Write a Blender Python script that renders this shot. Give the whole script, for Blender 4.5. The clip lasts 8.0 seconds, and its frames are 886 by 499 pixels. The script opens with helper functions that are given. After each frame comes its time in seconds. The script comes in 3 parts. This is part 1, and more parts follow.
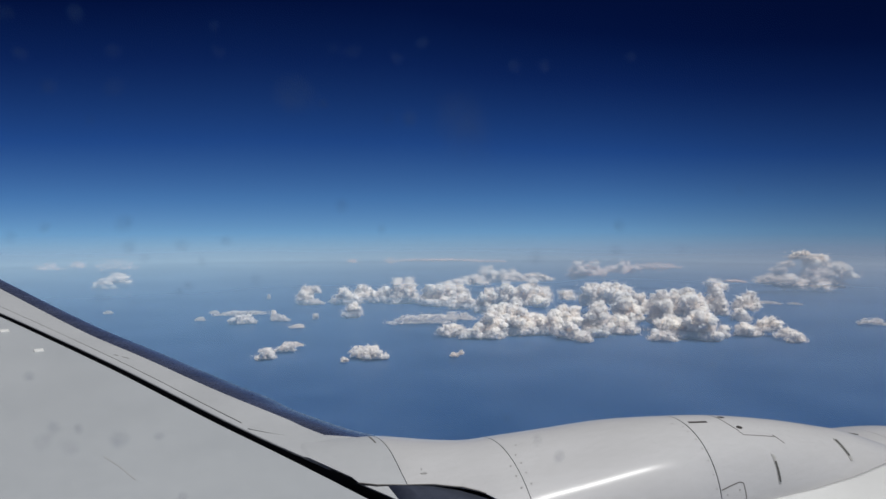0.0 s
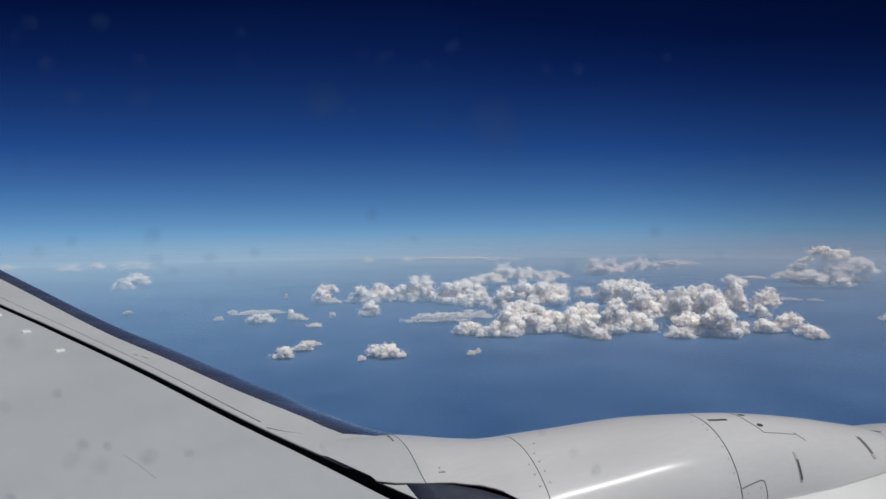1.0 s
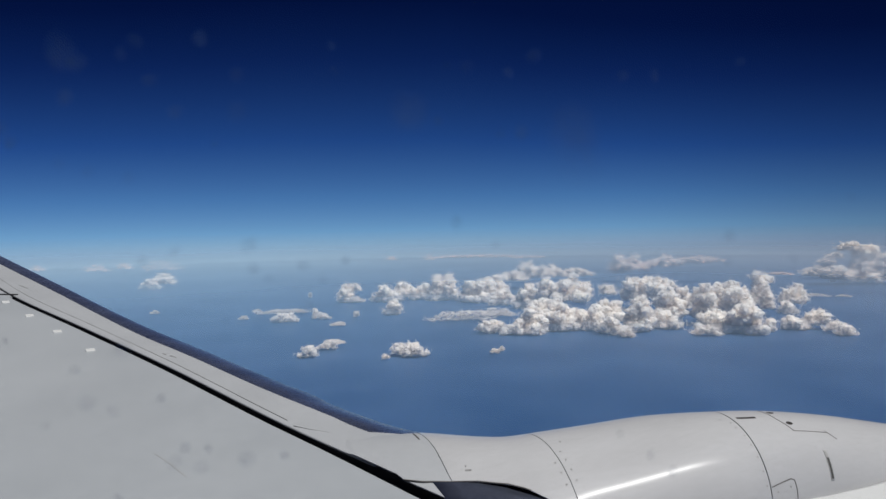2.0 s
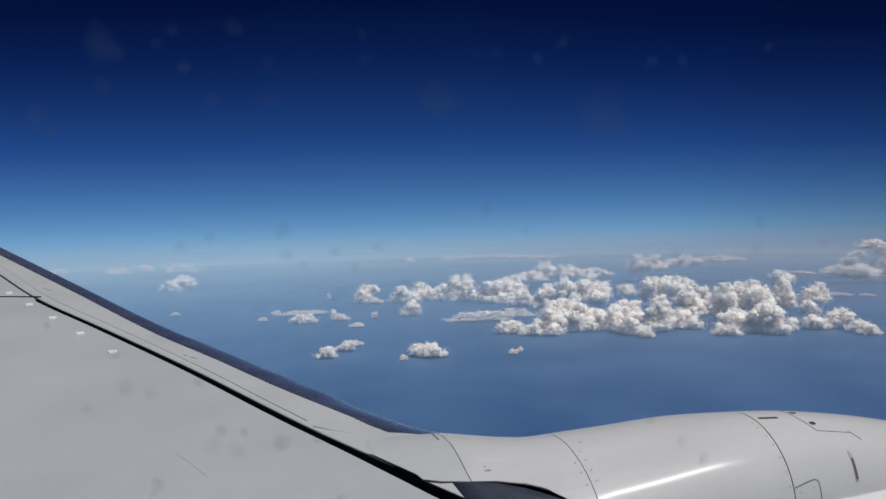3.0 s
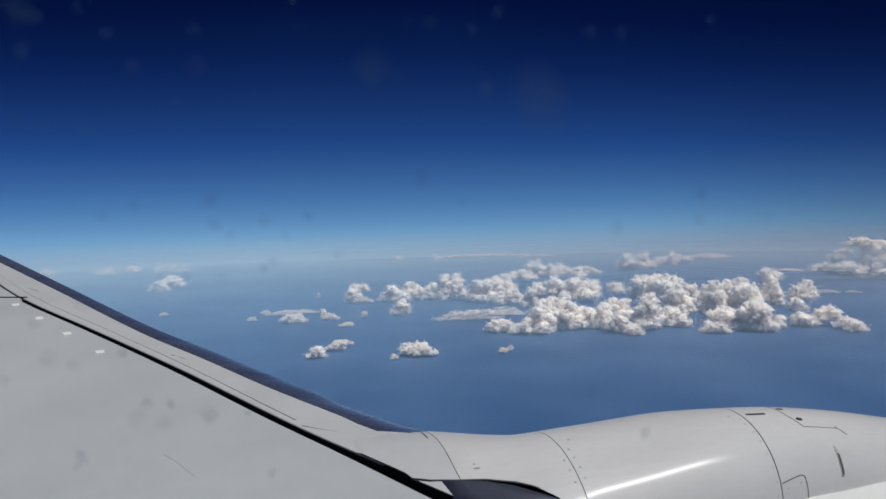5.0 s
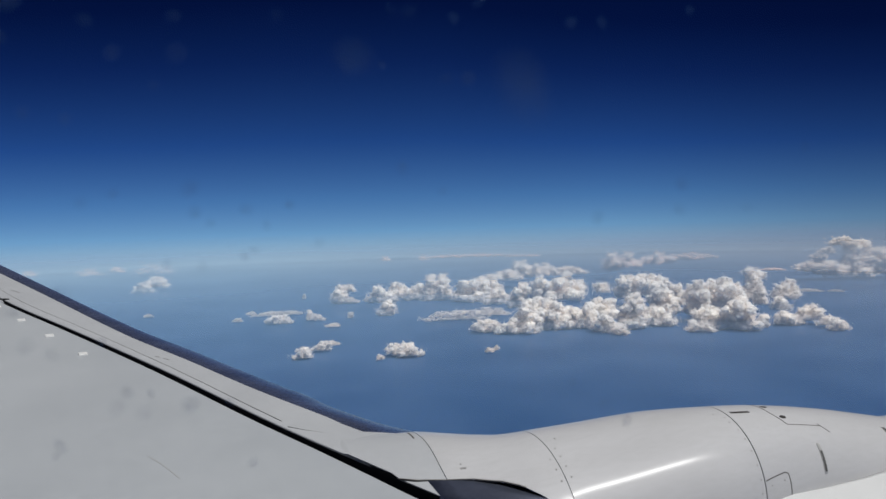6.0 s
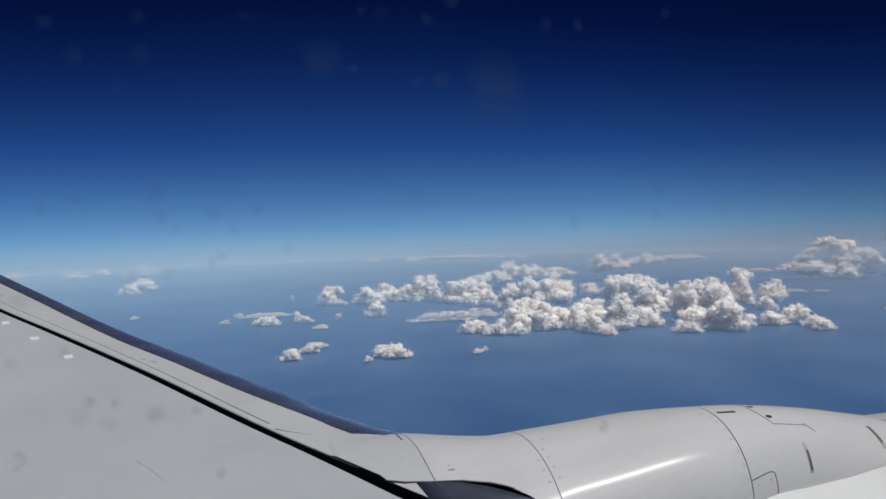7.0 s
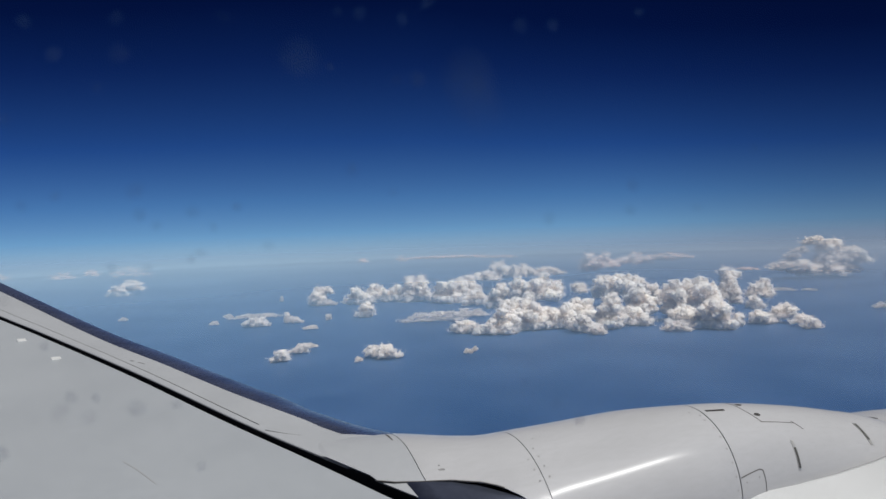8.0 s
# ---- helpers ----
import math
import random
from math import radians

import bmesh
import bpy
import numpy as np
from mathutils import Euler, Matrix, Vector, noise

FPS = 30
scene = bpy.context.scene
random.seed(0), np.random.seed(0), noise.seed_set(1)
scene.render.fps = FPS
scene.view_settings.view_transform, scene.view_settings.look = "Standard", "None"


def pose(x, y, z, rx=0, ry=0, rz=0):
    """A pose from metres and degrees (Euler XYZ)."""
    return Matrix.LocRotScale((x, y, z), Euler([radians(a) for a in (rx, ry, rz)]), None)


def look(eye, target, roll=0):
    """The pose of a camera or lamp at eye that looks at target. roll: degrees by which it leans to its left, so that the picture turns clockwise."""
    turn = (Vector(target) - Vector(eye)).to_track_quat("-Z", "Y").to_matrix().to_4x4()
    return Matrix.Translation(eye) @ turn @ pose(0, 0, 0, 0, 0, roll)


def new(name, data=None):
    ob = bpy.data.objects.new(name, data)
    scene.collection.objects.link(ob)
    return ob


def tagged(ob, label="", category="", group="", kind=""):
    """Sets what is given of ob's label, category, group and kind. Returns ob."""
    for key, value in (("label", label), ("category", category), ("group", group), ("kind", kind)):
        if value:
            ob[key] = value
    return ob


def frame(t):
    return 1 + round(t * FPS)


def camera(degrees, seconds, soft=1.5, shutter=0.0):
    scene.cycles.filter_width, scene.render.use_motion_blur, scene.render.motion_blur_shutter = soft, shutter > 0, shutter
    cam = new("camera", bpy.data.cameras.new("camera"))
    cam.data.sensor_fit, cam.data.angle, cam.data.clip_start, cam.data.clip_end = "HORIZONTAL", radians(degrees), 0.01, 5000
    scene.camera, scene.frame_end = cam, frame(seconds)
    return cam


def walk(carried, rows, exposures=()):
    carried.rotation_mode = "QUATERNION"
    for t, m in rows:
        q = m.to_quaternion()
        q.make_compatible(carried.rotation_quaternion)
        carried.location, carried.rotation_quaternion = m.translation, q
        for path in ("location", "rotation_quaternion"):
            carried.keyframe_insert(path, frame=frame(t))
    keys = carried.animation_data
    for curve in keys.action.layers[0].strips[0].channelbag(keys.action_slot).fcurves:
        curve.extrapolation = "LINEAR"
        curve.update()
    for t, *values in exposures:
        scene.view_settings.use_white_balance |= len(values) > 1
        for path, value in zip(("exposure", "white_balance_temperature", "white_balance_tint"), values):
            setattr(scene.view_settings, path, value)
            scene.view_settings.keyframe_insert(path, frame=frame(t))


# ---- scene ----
# ------------------------------------------------------------------ camera
# x: the aircraft's nose, y: out along the port wing, z: up. The eye sits at a cabin window, at the origin.
cam = camera(60.1, 8.0, soft=1.5)
PATH = [
    (0.0, pose(0.0130, -0.0029, 0.0000, 87.592, 0.070, -20.449)),
    (0.5, pose(0.0124, -0.0013, 0.0007, 87.531, 0.281, -19.949)),
    (1.0, pose(0.0119, 0.0005, 0.0014, 87.463, 0.541, -19.255)),
    (1.5, pose(0.0072, 0.0012, 0.0030, 87.385, 0.791, -18.413)),
    (3.0, pose(0.0020, 0.0010, 0.0008, 87.428, 1.446, -16.262)),
    (3.5, pose(0.0008, 0.0014, -0.0001, 87.495, 1.500, -16.000)),
    (4.0, pose(0.0042, 0.0006, -0.0011, 87.495, 1.565, -16.076)),
    (4.5, pose(0.0080, 0.0001, -0.0022, 87.411, 1.602, -16.487)),
    (6.0, pose(0.0095, -0.0006, -0.0046, 87.332, 1.722, -18.083)),
    (6.5, pose(0.0099, -0.0006, -0.0052, 87.395, 1.788, -18.535)),
    (7.0, pose(0.0119, 0.0003, -0.0042, 87.393, 1.802, -18.971)),
    (7.5, pose(0.0123, -0.0014, -0.0044, 87.396, 1.883, -19.370)),
    (8.0, pose(0.0129, -0.0020, -0.0047, 87.372, 1.941, -19.732)),
]
walk(cam, PATH)
scene.view_settings.exposure = 0.0

# ------------------------------------------------------------------ sky and sun
SUN = Vector((0.24, -0.40, 0.88)).normalized()
world = bpy.data.worlds.new("sky")
scene.world = world
world.use_nodes = True
wn, wl = world.node_tree.nodes, world.node_tree.links
wn.clear()
sky = wn.new("ShaderNodeTexSky")
sky.sky_type = "NISHITA"
sky.sun_disc = False
sky.sun_elevation = math.asin(SUN.z)
sky.sun_rotation = math.atan2(SUN.x, SUN.y)
sky.altitude = 10000
sky.air_density, sky.dust_density, sky.ozone_density = 1.0, 0.6, 3.0
# thin dry air: the sky darkens quickly upwards from the hazy horizon
geo = wn.new("ShaderNodeTexCoord")
axes = wn.new("ShaderNodeSeparateXYZ")
span = wn.new("ShaderNodeMapRange")
span.inputs[1].default_value, span.inputs[2].default_value = -0.06, 0.30
thin = wn.new("ShaderNodeValToRGB")
stops = ((0.0, (0.66, 0.63, 0.62)), (0.04, (0.75, 0.745, 0.69)), (0.065, (0.77, 0.82, 0.735)), (0.11, (0.73, 0.87, 0.80)), (0.232, (0.465, 0.70, 0.79)), (0.435, (0.170, 0.38, 0.675)),
         (0.71, (0.061, 0.155, 0.40)), (0.90, (0.020, 0.071, 0.240)), (1.0, (0.0165, 0.062, 0.213)))
while len(thin.color_ramp.elements) < len(stops):
    thin.color_ramp.elements.new(0.5)
for el, (at, col) in zip(thin.color_ramp.elements, stops):
    el.position = at
for el, (at, col) in zip(thin.color_ramp.elements, stops):
    el.color = (*col, 1)
deep = wn.new("ShaderNodeMix")
deep.data_type, deep.blend_type = "RGBA", "MULTIPLY"
deep.inputs[0].default_value = 1.0
back = wn.new("ShaderNodeBackground")
back.inputs[1].default_value = 0.10
wout = wn.new("ShaderNodeOutputWorld")
wl.new(geo.outputs["Generated"], axes.inputs[0])
lean, pos, grow = wn.new("ShaderNodeMath"), wn.new("ShaderNodeMath"), wn.new("ShaderNodeMath")
lean.operation, pos.operation, grow.operation = "SUBTRACT", "MULTIPLY_ADD", "MULTIPLY"
lean.use_clamp = True
lean.inputs[1].default_value = 0.3
pos.inputs[1].default_value, pos.inputs[2].default_value = 0.75, 1.0
wl.new(axes.outputs[0], lean.inputs[0])
wl.new(lean.outputs[0], pos.inputs[0])
# deeper blue away from the middle on the other side too
port, both = wn.new("ShaderNodeMath"), wn.new("ShaderNodeMath")
port.operation, both.operation = "SUBTRACT", "MULTIPLY_ADD"
port.use_clamp = True
port.inputs[0].default_value = 0.10
both.inputs[1].default_value = 0.45
wl.new(axes.outputs[0], port.inputs[1])
wl.new(port.outputs[0], both.inputs[0])
wl.new(pos.outputs[0], both.inputs[2])
wl.new(both.outputs[0], grow.inputs[0])
wl.new(axes.outputs[2], grow.inputs[1])
wl.new(grow.outputs[0], span.inputs[0])
wl.new(span.outputs[0], thin.inputs[0])
# from this height the horizon lies three degrees below the level
dip, unit = wn.new("ShaderNodeVectorMath"), wn.new("ShaderNodeVectorMath")
dip.operation, unit.operation = "ADD", "NORMALIZE"
dip.inputs[1].default_value = (0, 0, 0.0602)
wl.new(geo.outputs["Generated"], dip.inputs[0])
wl.new(dip.outputs[0], unit.inputs[0])
wl.new(unit.outputs[0], sky.inputs[0])
wl.new(sky.outputs[0], deep.inputs[6])
wl.new(thin.outputs[0], deep.inputs[7])
# the sky dims gently towards the nose
ahead = wn.new("ShaderNodeValToRGB")
ahead.color_ramp.interpolation = "EASE"
ahead.color_ramp.elements[0].position, ahead.color_ramp.elements[1].position = 0.48, 0.82
ahead.color_ramp.elements[0].color, ahead.color_ramp.elements[1].color = (1, 1, 1, 1), (0.74, 0.69, 0.69, 1)
dim = wn.new("ShaderNodeMix")
dim.data_type, dim.blend_type = "RGBA", "MULTIPLY"
dim.inputs[0].default_value = 1.0
wl.new(axes.outputs[0], ahead.inputs[0])
wl.new(deep.outputs[2], dim.inputs[6])
wl.new(ahead.outputs[0], dim.inputs[7])
wl.new(dim.outputs[2], back.inputs[0])
wl.new(back.outputs[0], wout.inputs[0])

lamp = bpy.data.lights.new("sun", "SUN")
lamp.energy, lamp.angle, lamp.color = 3.9, radians(0.53), (1.0, 0.985, 0.955)
sun = new("sun", lamp)
sun.matrix_world = look(SUN * 60, (0, 0, 0))

# ------------------------------------------------------------------ materials


def material(name, color, rough=0.5, metal=0.0, spec=0.5):
    m = bpy.data.materials.new(name)
    m.use_nodes = True
    b = m.node_tree.nodes["Principled BSDF"]
    b.inputs["Base Color"].default_value = (*color, 1)
    b.inputs["Roughness"].default_value = rough
    b.inputs["Metallic"].default_value = metal
    b.inputs["Specular IOR Level"].default_value = spec
    return m


def painted(name, color, dark, rough, scale, coat=0.0, stretch=(1, 1, 1), bump=0.02, metal=0.0):
    """Paint with cloudy grime at a large scale, fine mottling, and a faint unevenness."""
    m = material(name, color, rough, metal)
    n, l = m.node_tree.nodes, m.node_tree.links
    b = n["Principled BSDF"]
    co = n.new("ShaderNodeTexCoord")
    mp = n.new("ShaderNodeMapping")
    mp.inputs["Scale"].default_value = stretch
    l.new(co.outputs["Object"], mp.inputs[0])
    big, fine = n.new("ShaderNodeTexNoise"), n.new("ShaderNodeTexNoise")
    big.inputs["Scale"].default_value, big.inputs["Detail"].default_value = scale, 4
    fine.inputs["Scale"].default_value, fine.inputs["Detail"].default_value = scale * 14, 5
    ramp = n.new("ShaderNodeValToRGB")
    ramp.color_ramp.elements[0].position, ramp.color_ramp.elements[1].position = 0.32, 0.68
    ramp.color_ramp.elements[0].color, ramp.color_ramp.elements[1].color = (*dark, 1), (*color, 1)
    mixf = n.new("ShaderNodeMath")
    mixf.operation = "MULTIPLY_ADD"
    mixf.inputs[1].default_value = 0.35
    l.new(mp.outputs[0], big.inputs[0])
    l.new(mp.outputs[0], fine.inputs[0])
    l.new(fine.outputs[0], mixf.inputs[0])
    sub = n.new("ShaderNodeMath")
    sub.operation = "MULTIPLY"
    sub.inputs[1].default_value = 0.65
    l.new(big.outputs[0], sub.inputs[0])
    l.new(sub.outputs[0], mixf.inputs[2])
    l.new(mixf.outputs[0], ramp.inputs[0])
    l.new(ramp.outputs[0], b.inputs["Base Color"])
    rr = n.new("ShaderNodeMapRange")
    rr.inputs[3].default_value, rr.inputs[4].default_value = rough * 0.85, rough * 1.2
    l.new(fine.outputs[0], rr.inputs[0])
    l.new(rr.outputs[0], b.inputs["Roughness"])
    bp = n.new("ShaderNodeBump")
    bp.inputs["Strength"].default_value, bp.inputs["Distance"].default_value = bump, 0.02
    l.new(big.outputs[0], bp.inputs["Height"])
    l.new(bp.outputs[0], b.inputs["Normal"])
    if coat:
        b.inputs["Coat Weight"].default_value = coat
        b.inputs["Coat Roughness"].default_value = 0.12
    return m


M_WING = painted("wing_grey_paint", (0.357, 0.379, 0.404), (0.312, 0.333, 0.358), 0.55, 1.2)
M_SLAT = painted("slat_grey_paint", (0.402, 0.417, 0.438), (0.35, 0.363, 0.383), 0.5, 2.0)
M_COWL = painted("cowl_light_grey_paint", (0.45, 0.454, 0.47), (0.398, 0.40, 0.412), 0.225, 2.4, stretch=(0.4, 1.5, 1.5), bump=0.003)
cowl_shader = M_COWL.node_tree.nodes["Principled BSDF"]
cowl_shader.inputs["Anisotropic"].default_value = 0.86
cowl_shader.inputs["Specular IOR Level"].default_value = 0.07
cowl_shader.inputs["Coat Weight"].default_value = 0.20
cowl_shader.inputs["Coat Roughness"].default_value = 0.45
cowl_shader.inputs["Anisotropic Rotation"].default_value = 0.25
round_axis = M_COWL.node_tree.nodes.new("ShaderNodeTangent")
round_axis.direction_type, round_axis.axis = "RADIAL", "X"
M_COWL.node_tree.links.new(round_axis.outputs[0], cowl_shader.inputs["Tangent"])
M_STRAKE = painted("white_paint", (0.60, 0.61, 0.615), (0.55, 0.56, 0.565), 0.45, 2.0)
M_BARE = painted("bare_aluminium", (0.68, 0.73, 0.80), (0.38, 0.42, 0.49), 0.27, 3.2, stretch=(0.5, 1.4, 1), metal=0.94)
M_DULL = painted("weathered_aluminium", (0.28, 0.32, 0.43), (0.17, 0.19, 0.26), 0.38, 3.5, metal=0.92)
# near black, for open joints and for the shade in the slat gap
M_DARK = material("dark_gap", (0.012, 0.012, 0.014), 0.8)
M_JOINT = material("joint_sealant", (0.10, 0.095, 0.09), 0.7)
M_STEEL = material("steel_latch", (0.55, 0.55, 0.54), 0.4, 0.6)
M_WHITE = material("white_plate", (0.78, 0.78, 0.76), 0.5)
M_SKIN = painted("fuselage_white_paint", (0.7, 0.7, 0.7), (0.62, 0.62, 0.62), 0.35, 1.0)
M_LINING = material("cabin_lining", (0.45, 0.43, 0.40), 0.7)


def sea_material():
    m = material("sea_water", (0.028, 0.075, 0.19), 0.42)
    n, l = m.node_tree.nodes, m.node_tree.links
    b = n["Principled BSDF"]
    b.inputs["IOR"].default_value = 1.33
    # light spreads sideways in the water and the hazy air over it
    b.inputs["Subsurface Weight"].default_value = 1.0
    b.inputs["Subsurface Radius"].default_value = (1.0, 1.0, 1.0)
    b.inputs["Subsurface Scale"].default_value = 70.0
    b.inputs["Specular IOR Level"].default_value = 0.08
    co = n.new("ShaderNodeTexCoord")
    noi = n.new("ShaderNodeTexNoise")
    noi.inputs["Scale"].default_value, noi.inputs["Detail"].default_value = 0.0042, 5
    ramp = n.new("ShaderNodeValToRGB")
    ramp.color_ramp.elements[0].color = (0.027, 0.075, 0.186, 1)
    ramp.color_ramp.elements[1].color = (0.050, 0.106, 0.232, 1)
    ramp.color_ramp.elements[0].position, ramp.color_ramp.elements[1].position = 0.35, 0.65
    l.new(co.outputs["Object"], noi.inputs[0])
    l.new(noi.outputs[0], ramp.inputs[0])
    l.new(ramp.outputs[0], b.inputs["Base Color"])
    return m


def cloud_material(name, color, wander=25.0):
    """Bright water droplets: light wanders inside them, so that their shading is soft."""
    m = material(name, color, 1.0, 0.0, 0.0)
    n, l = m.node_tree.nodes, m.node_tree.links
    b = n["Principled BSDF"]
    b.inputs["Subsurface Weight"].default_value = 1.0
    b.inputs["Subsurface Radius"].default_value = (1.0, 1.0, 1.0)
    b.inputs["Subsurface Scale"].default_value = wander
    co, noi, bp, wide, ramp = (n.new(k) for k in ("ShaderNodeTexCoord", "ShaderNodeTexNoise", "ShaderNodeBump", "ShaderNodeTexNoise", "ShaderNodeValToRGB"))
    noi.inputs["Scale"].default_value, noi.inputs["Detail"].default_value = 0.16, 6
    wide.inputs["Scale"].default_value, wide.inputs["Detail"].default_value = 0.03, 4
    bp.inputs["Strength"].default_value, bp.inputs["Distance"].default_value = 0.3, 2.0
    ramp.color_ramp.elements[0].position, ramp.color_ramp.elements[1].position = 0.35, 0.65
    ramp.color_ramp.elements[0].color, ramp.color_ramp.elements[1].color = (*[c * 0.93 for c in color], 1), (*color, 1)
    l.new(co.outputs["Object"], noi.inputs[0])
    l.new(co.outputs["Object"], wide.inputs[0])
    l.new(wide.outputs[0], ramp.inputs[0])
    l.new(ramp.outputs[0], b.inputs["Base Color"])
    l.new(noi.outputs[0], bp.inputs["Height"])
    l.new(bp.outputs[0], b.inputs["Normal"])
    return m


def wisp_material(name, color):
    """Loose flecks of vapour, lit alike from whichever side they face."""
    m = bpy.data.materials.new(name)
    m.use_nodes = True
    n, l = m.node_tree.nodes, m.node_tree.links
    n.clear()
    out, both, dif, thru = (n.new(k) for k in ("ShaderNodeOutputMaterial", "ShaderNodeAddShader", "ShaderNodeBsdfDiffuse", "ShaderNodeBsdfTranslucent"))
    for node, sign in ((dif, 1), (thru, -1)):
        way = n.new("ShaderNodeCombineXYZ")
        for i in range(3):
            way.inputs[i].default_value = SUN[i] * sign
        node.inputs[0].default_value = (*color, 1)
        l.new(way.outputs[0], node.inputs["Normal"])
        l.new(node.outputs[0], both.inputs[0 if sign > 0 else 1])
    l.new(both.outputs[0], out.inputs[0])
    return m


M_SEA = sea_material()
M_CLOUD = cloud_material("cumulus", (0.98, 0.855, 0.745))
# copy of cumulus for small clouds, their veiled light put into a dimmer colour
M_CLOUD_LOW = cloud_material("dimmed_cumulus", (0.82, 0.735, 0.66), 28.0)
M_CLOUD_HIGH = cloud_material("towering_cloud", (0.97, 0.85, 0.735))
# the pink that haze gives far clouds is put into this colour
M_CLOUD_FAR = cloud_material("distant_cloud", (0.86, 0.72, 0.65))
M_WISP = wisp_material("vapour", (0.55, 0.495, 0.455))
# same haze pink painted into the far vapour
M_WISP_FAR = wisp_material("distant_vapour", (0.60, 0.49, 0.455))

# ------------------------------------------------------------------ helpers


def link_mesh(name, verts, faces, mat, parent=None, label="", smooth=True):
    me = bpy.data.meshes.new(name)
    me.from_pydata([tuple(v) for v in verts], [], [tuple(f) for f in faces])
    me.update()
    if smooth:
        me.polygons.foreach_set("use_smooth", [True] * len(me.polygons))
    me.materials.append(mat)
    ob = new(name, me)
    if parent:
        ob.parent = parent
    if label:
        tagged(ob, label)
    return ob


def empty(name, label, category, group="", kind=""):
    ob = new(name)
    ob.empty_display_size = 0.2
    return tagged(ob, label, category, group, kind)


def grid_faces(rows, cols, wrap=False, base=0):
    f = []
    for i in range(rows - 1):
        for j in range(cols if wrap else cols - 1):
            k = (j + 1) % cols
            f.append((base + i * cols + j, base + i * cols + k, base + (i + 1) * cols + k, base + (i + 1) * cols + j))
    return f


def smooth_interp(x, xs, ys):
    """Catmull-Rom through the knots."""
    x = min(max(x, xs[0]), xs[-1])
    i = max(0, min(len(xs) - 2, int(np.searchsorted(xs, x)) - 1))
    h = xs[i + 1] - xs[i]

    def slope(k):
        a, b = max(k - 1, 0), min(k + 1, len(xs) - 1)
        return (ys[b] - ys[a]) / (xs[b] - xs[a])

    t = (x - xs[i]) / h
    return ((2 * t**3 - 3 * t**2 + 1) * ys[i] + (t**3 - 2 * t**2 + t) * h * slope(i)
            + (-2 * t**3 + 3 * t**2) * ys[i + 1] + (t**3 - t**2) * h * slope(i + 1))


rng0 = np.random.default_rng(3)
# ------------------------------------------------------------------ sea
SEA_Z = -280.0
ring = 96
sv = [(0, 0, SEA_Z)]
for r in (300, 800, 1500, 2400, 3400, 4400, 5000):
    sv += [(r * math.cos(a), r * math.sin(a), SEA_Z) for a in np.linspace(0, 2 * math.pi, ring, endpoint=False)]
sf = [(0, 1 + j, 1 + (j + 1) % ring) for j in range(ring)] + grid_faces(7, ring, True, 1)
sea = link_mesh("water", sv, sf, M_SEA, smooth=False)
tagged(sea, "wide blue sea under haze reaching the horizon", "sea", kind="structure")

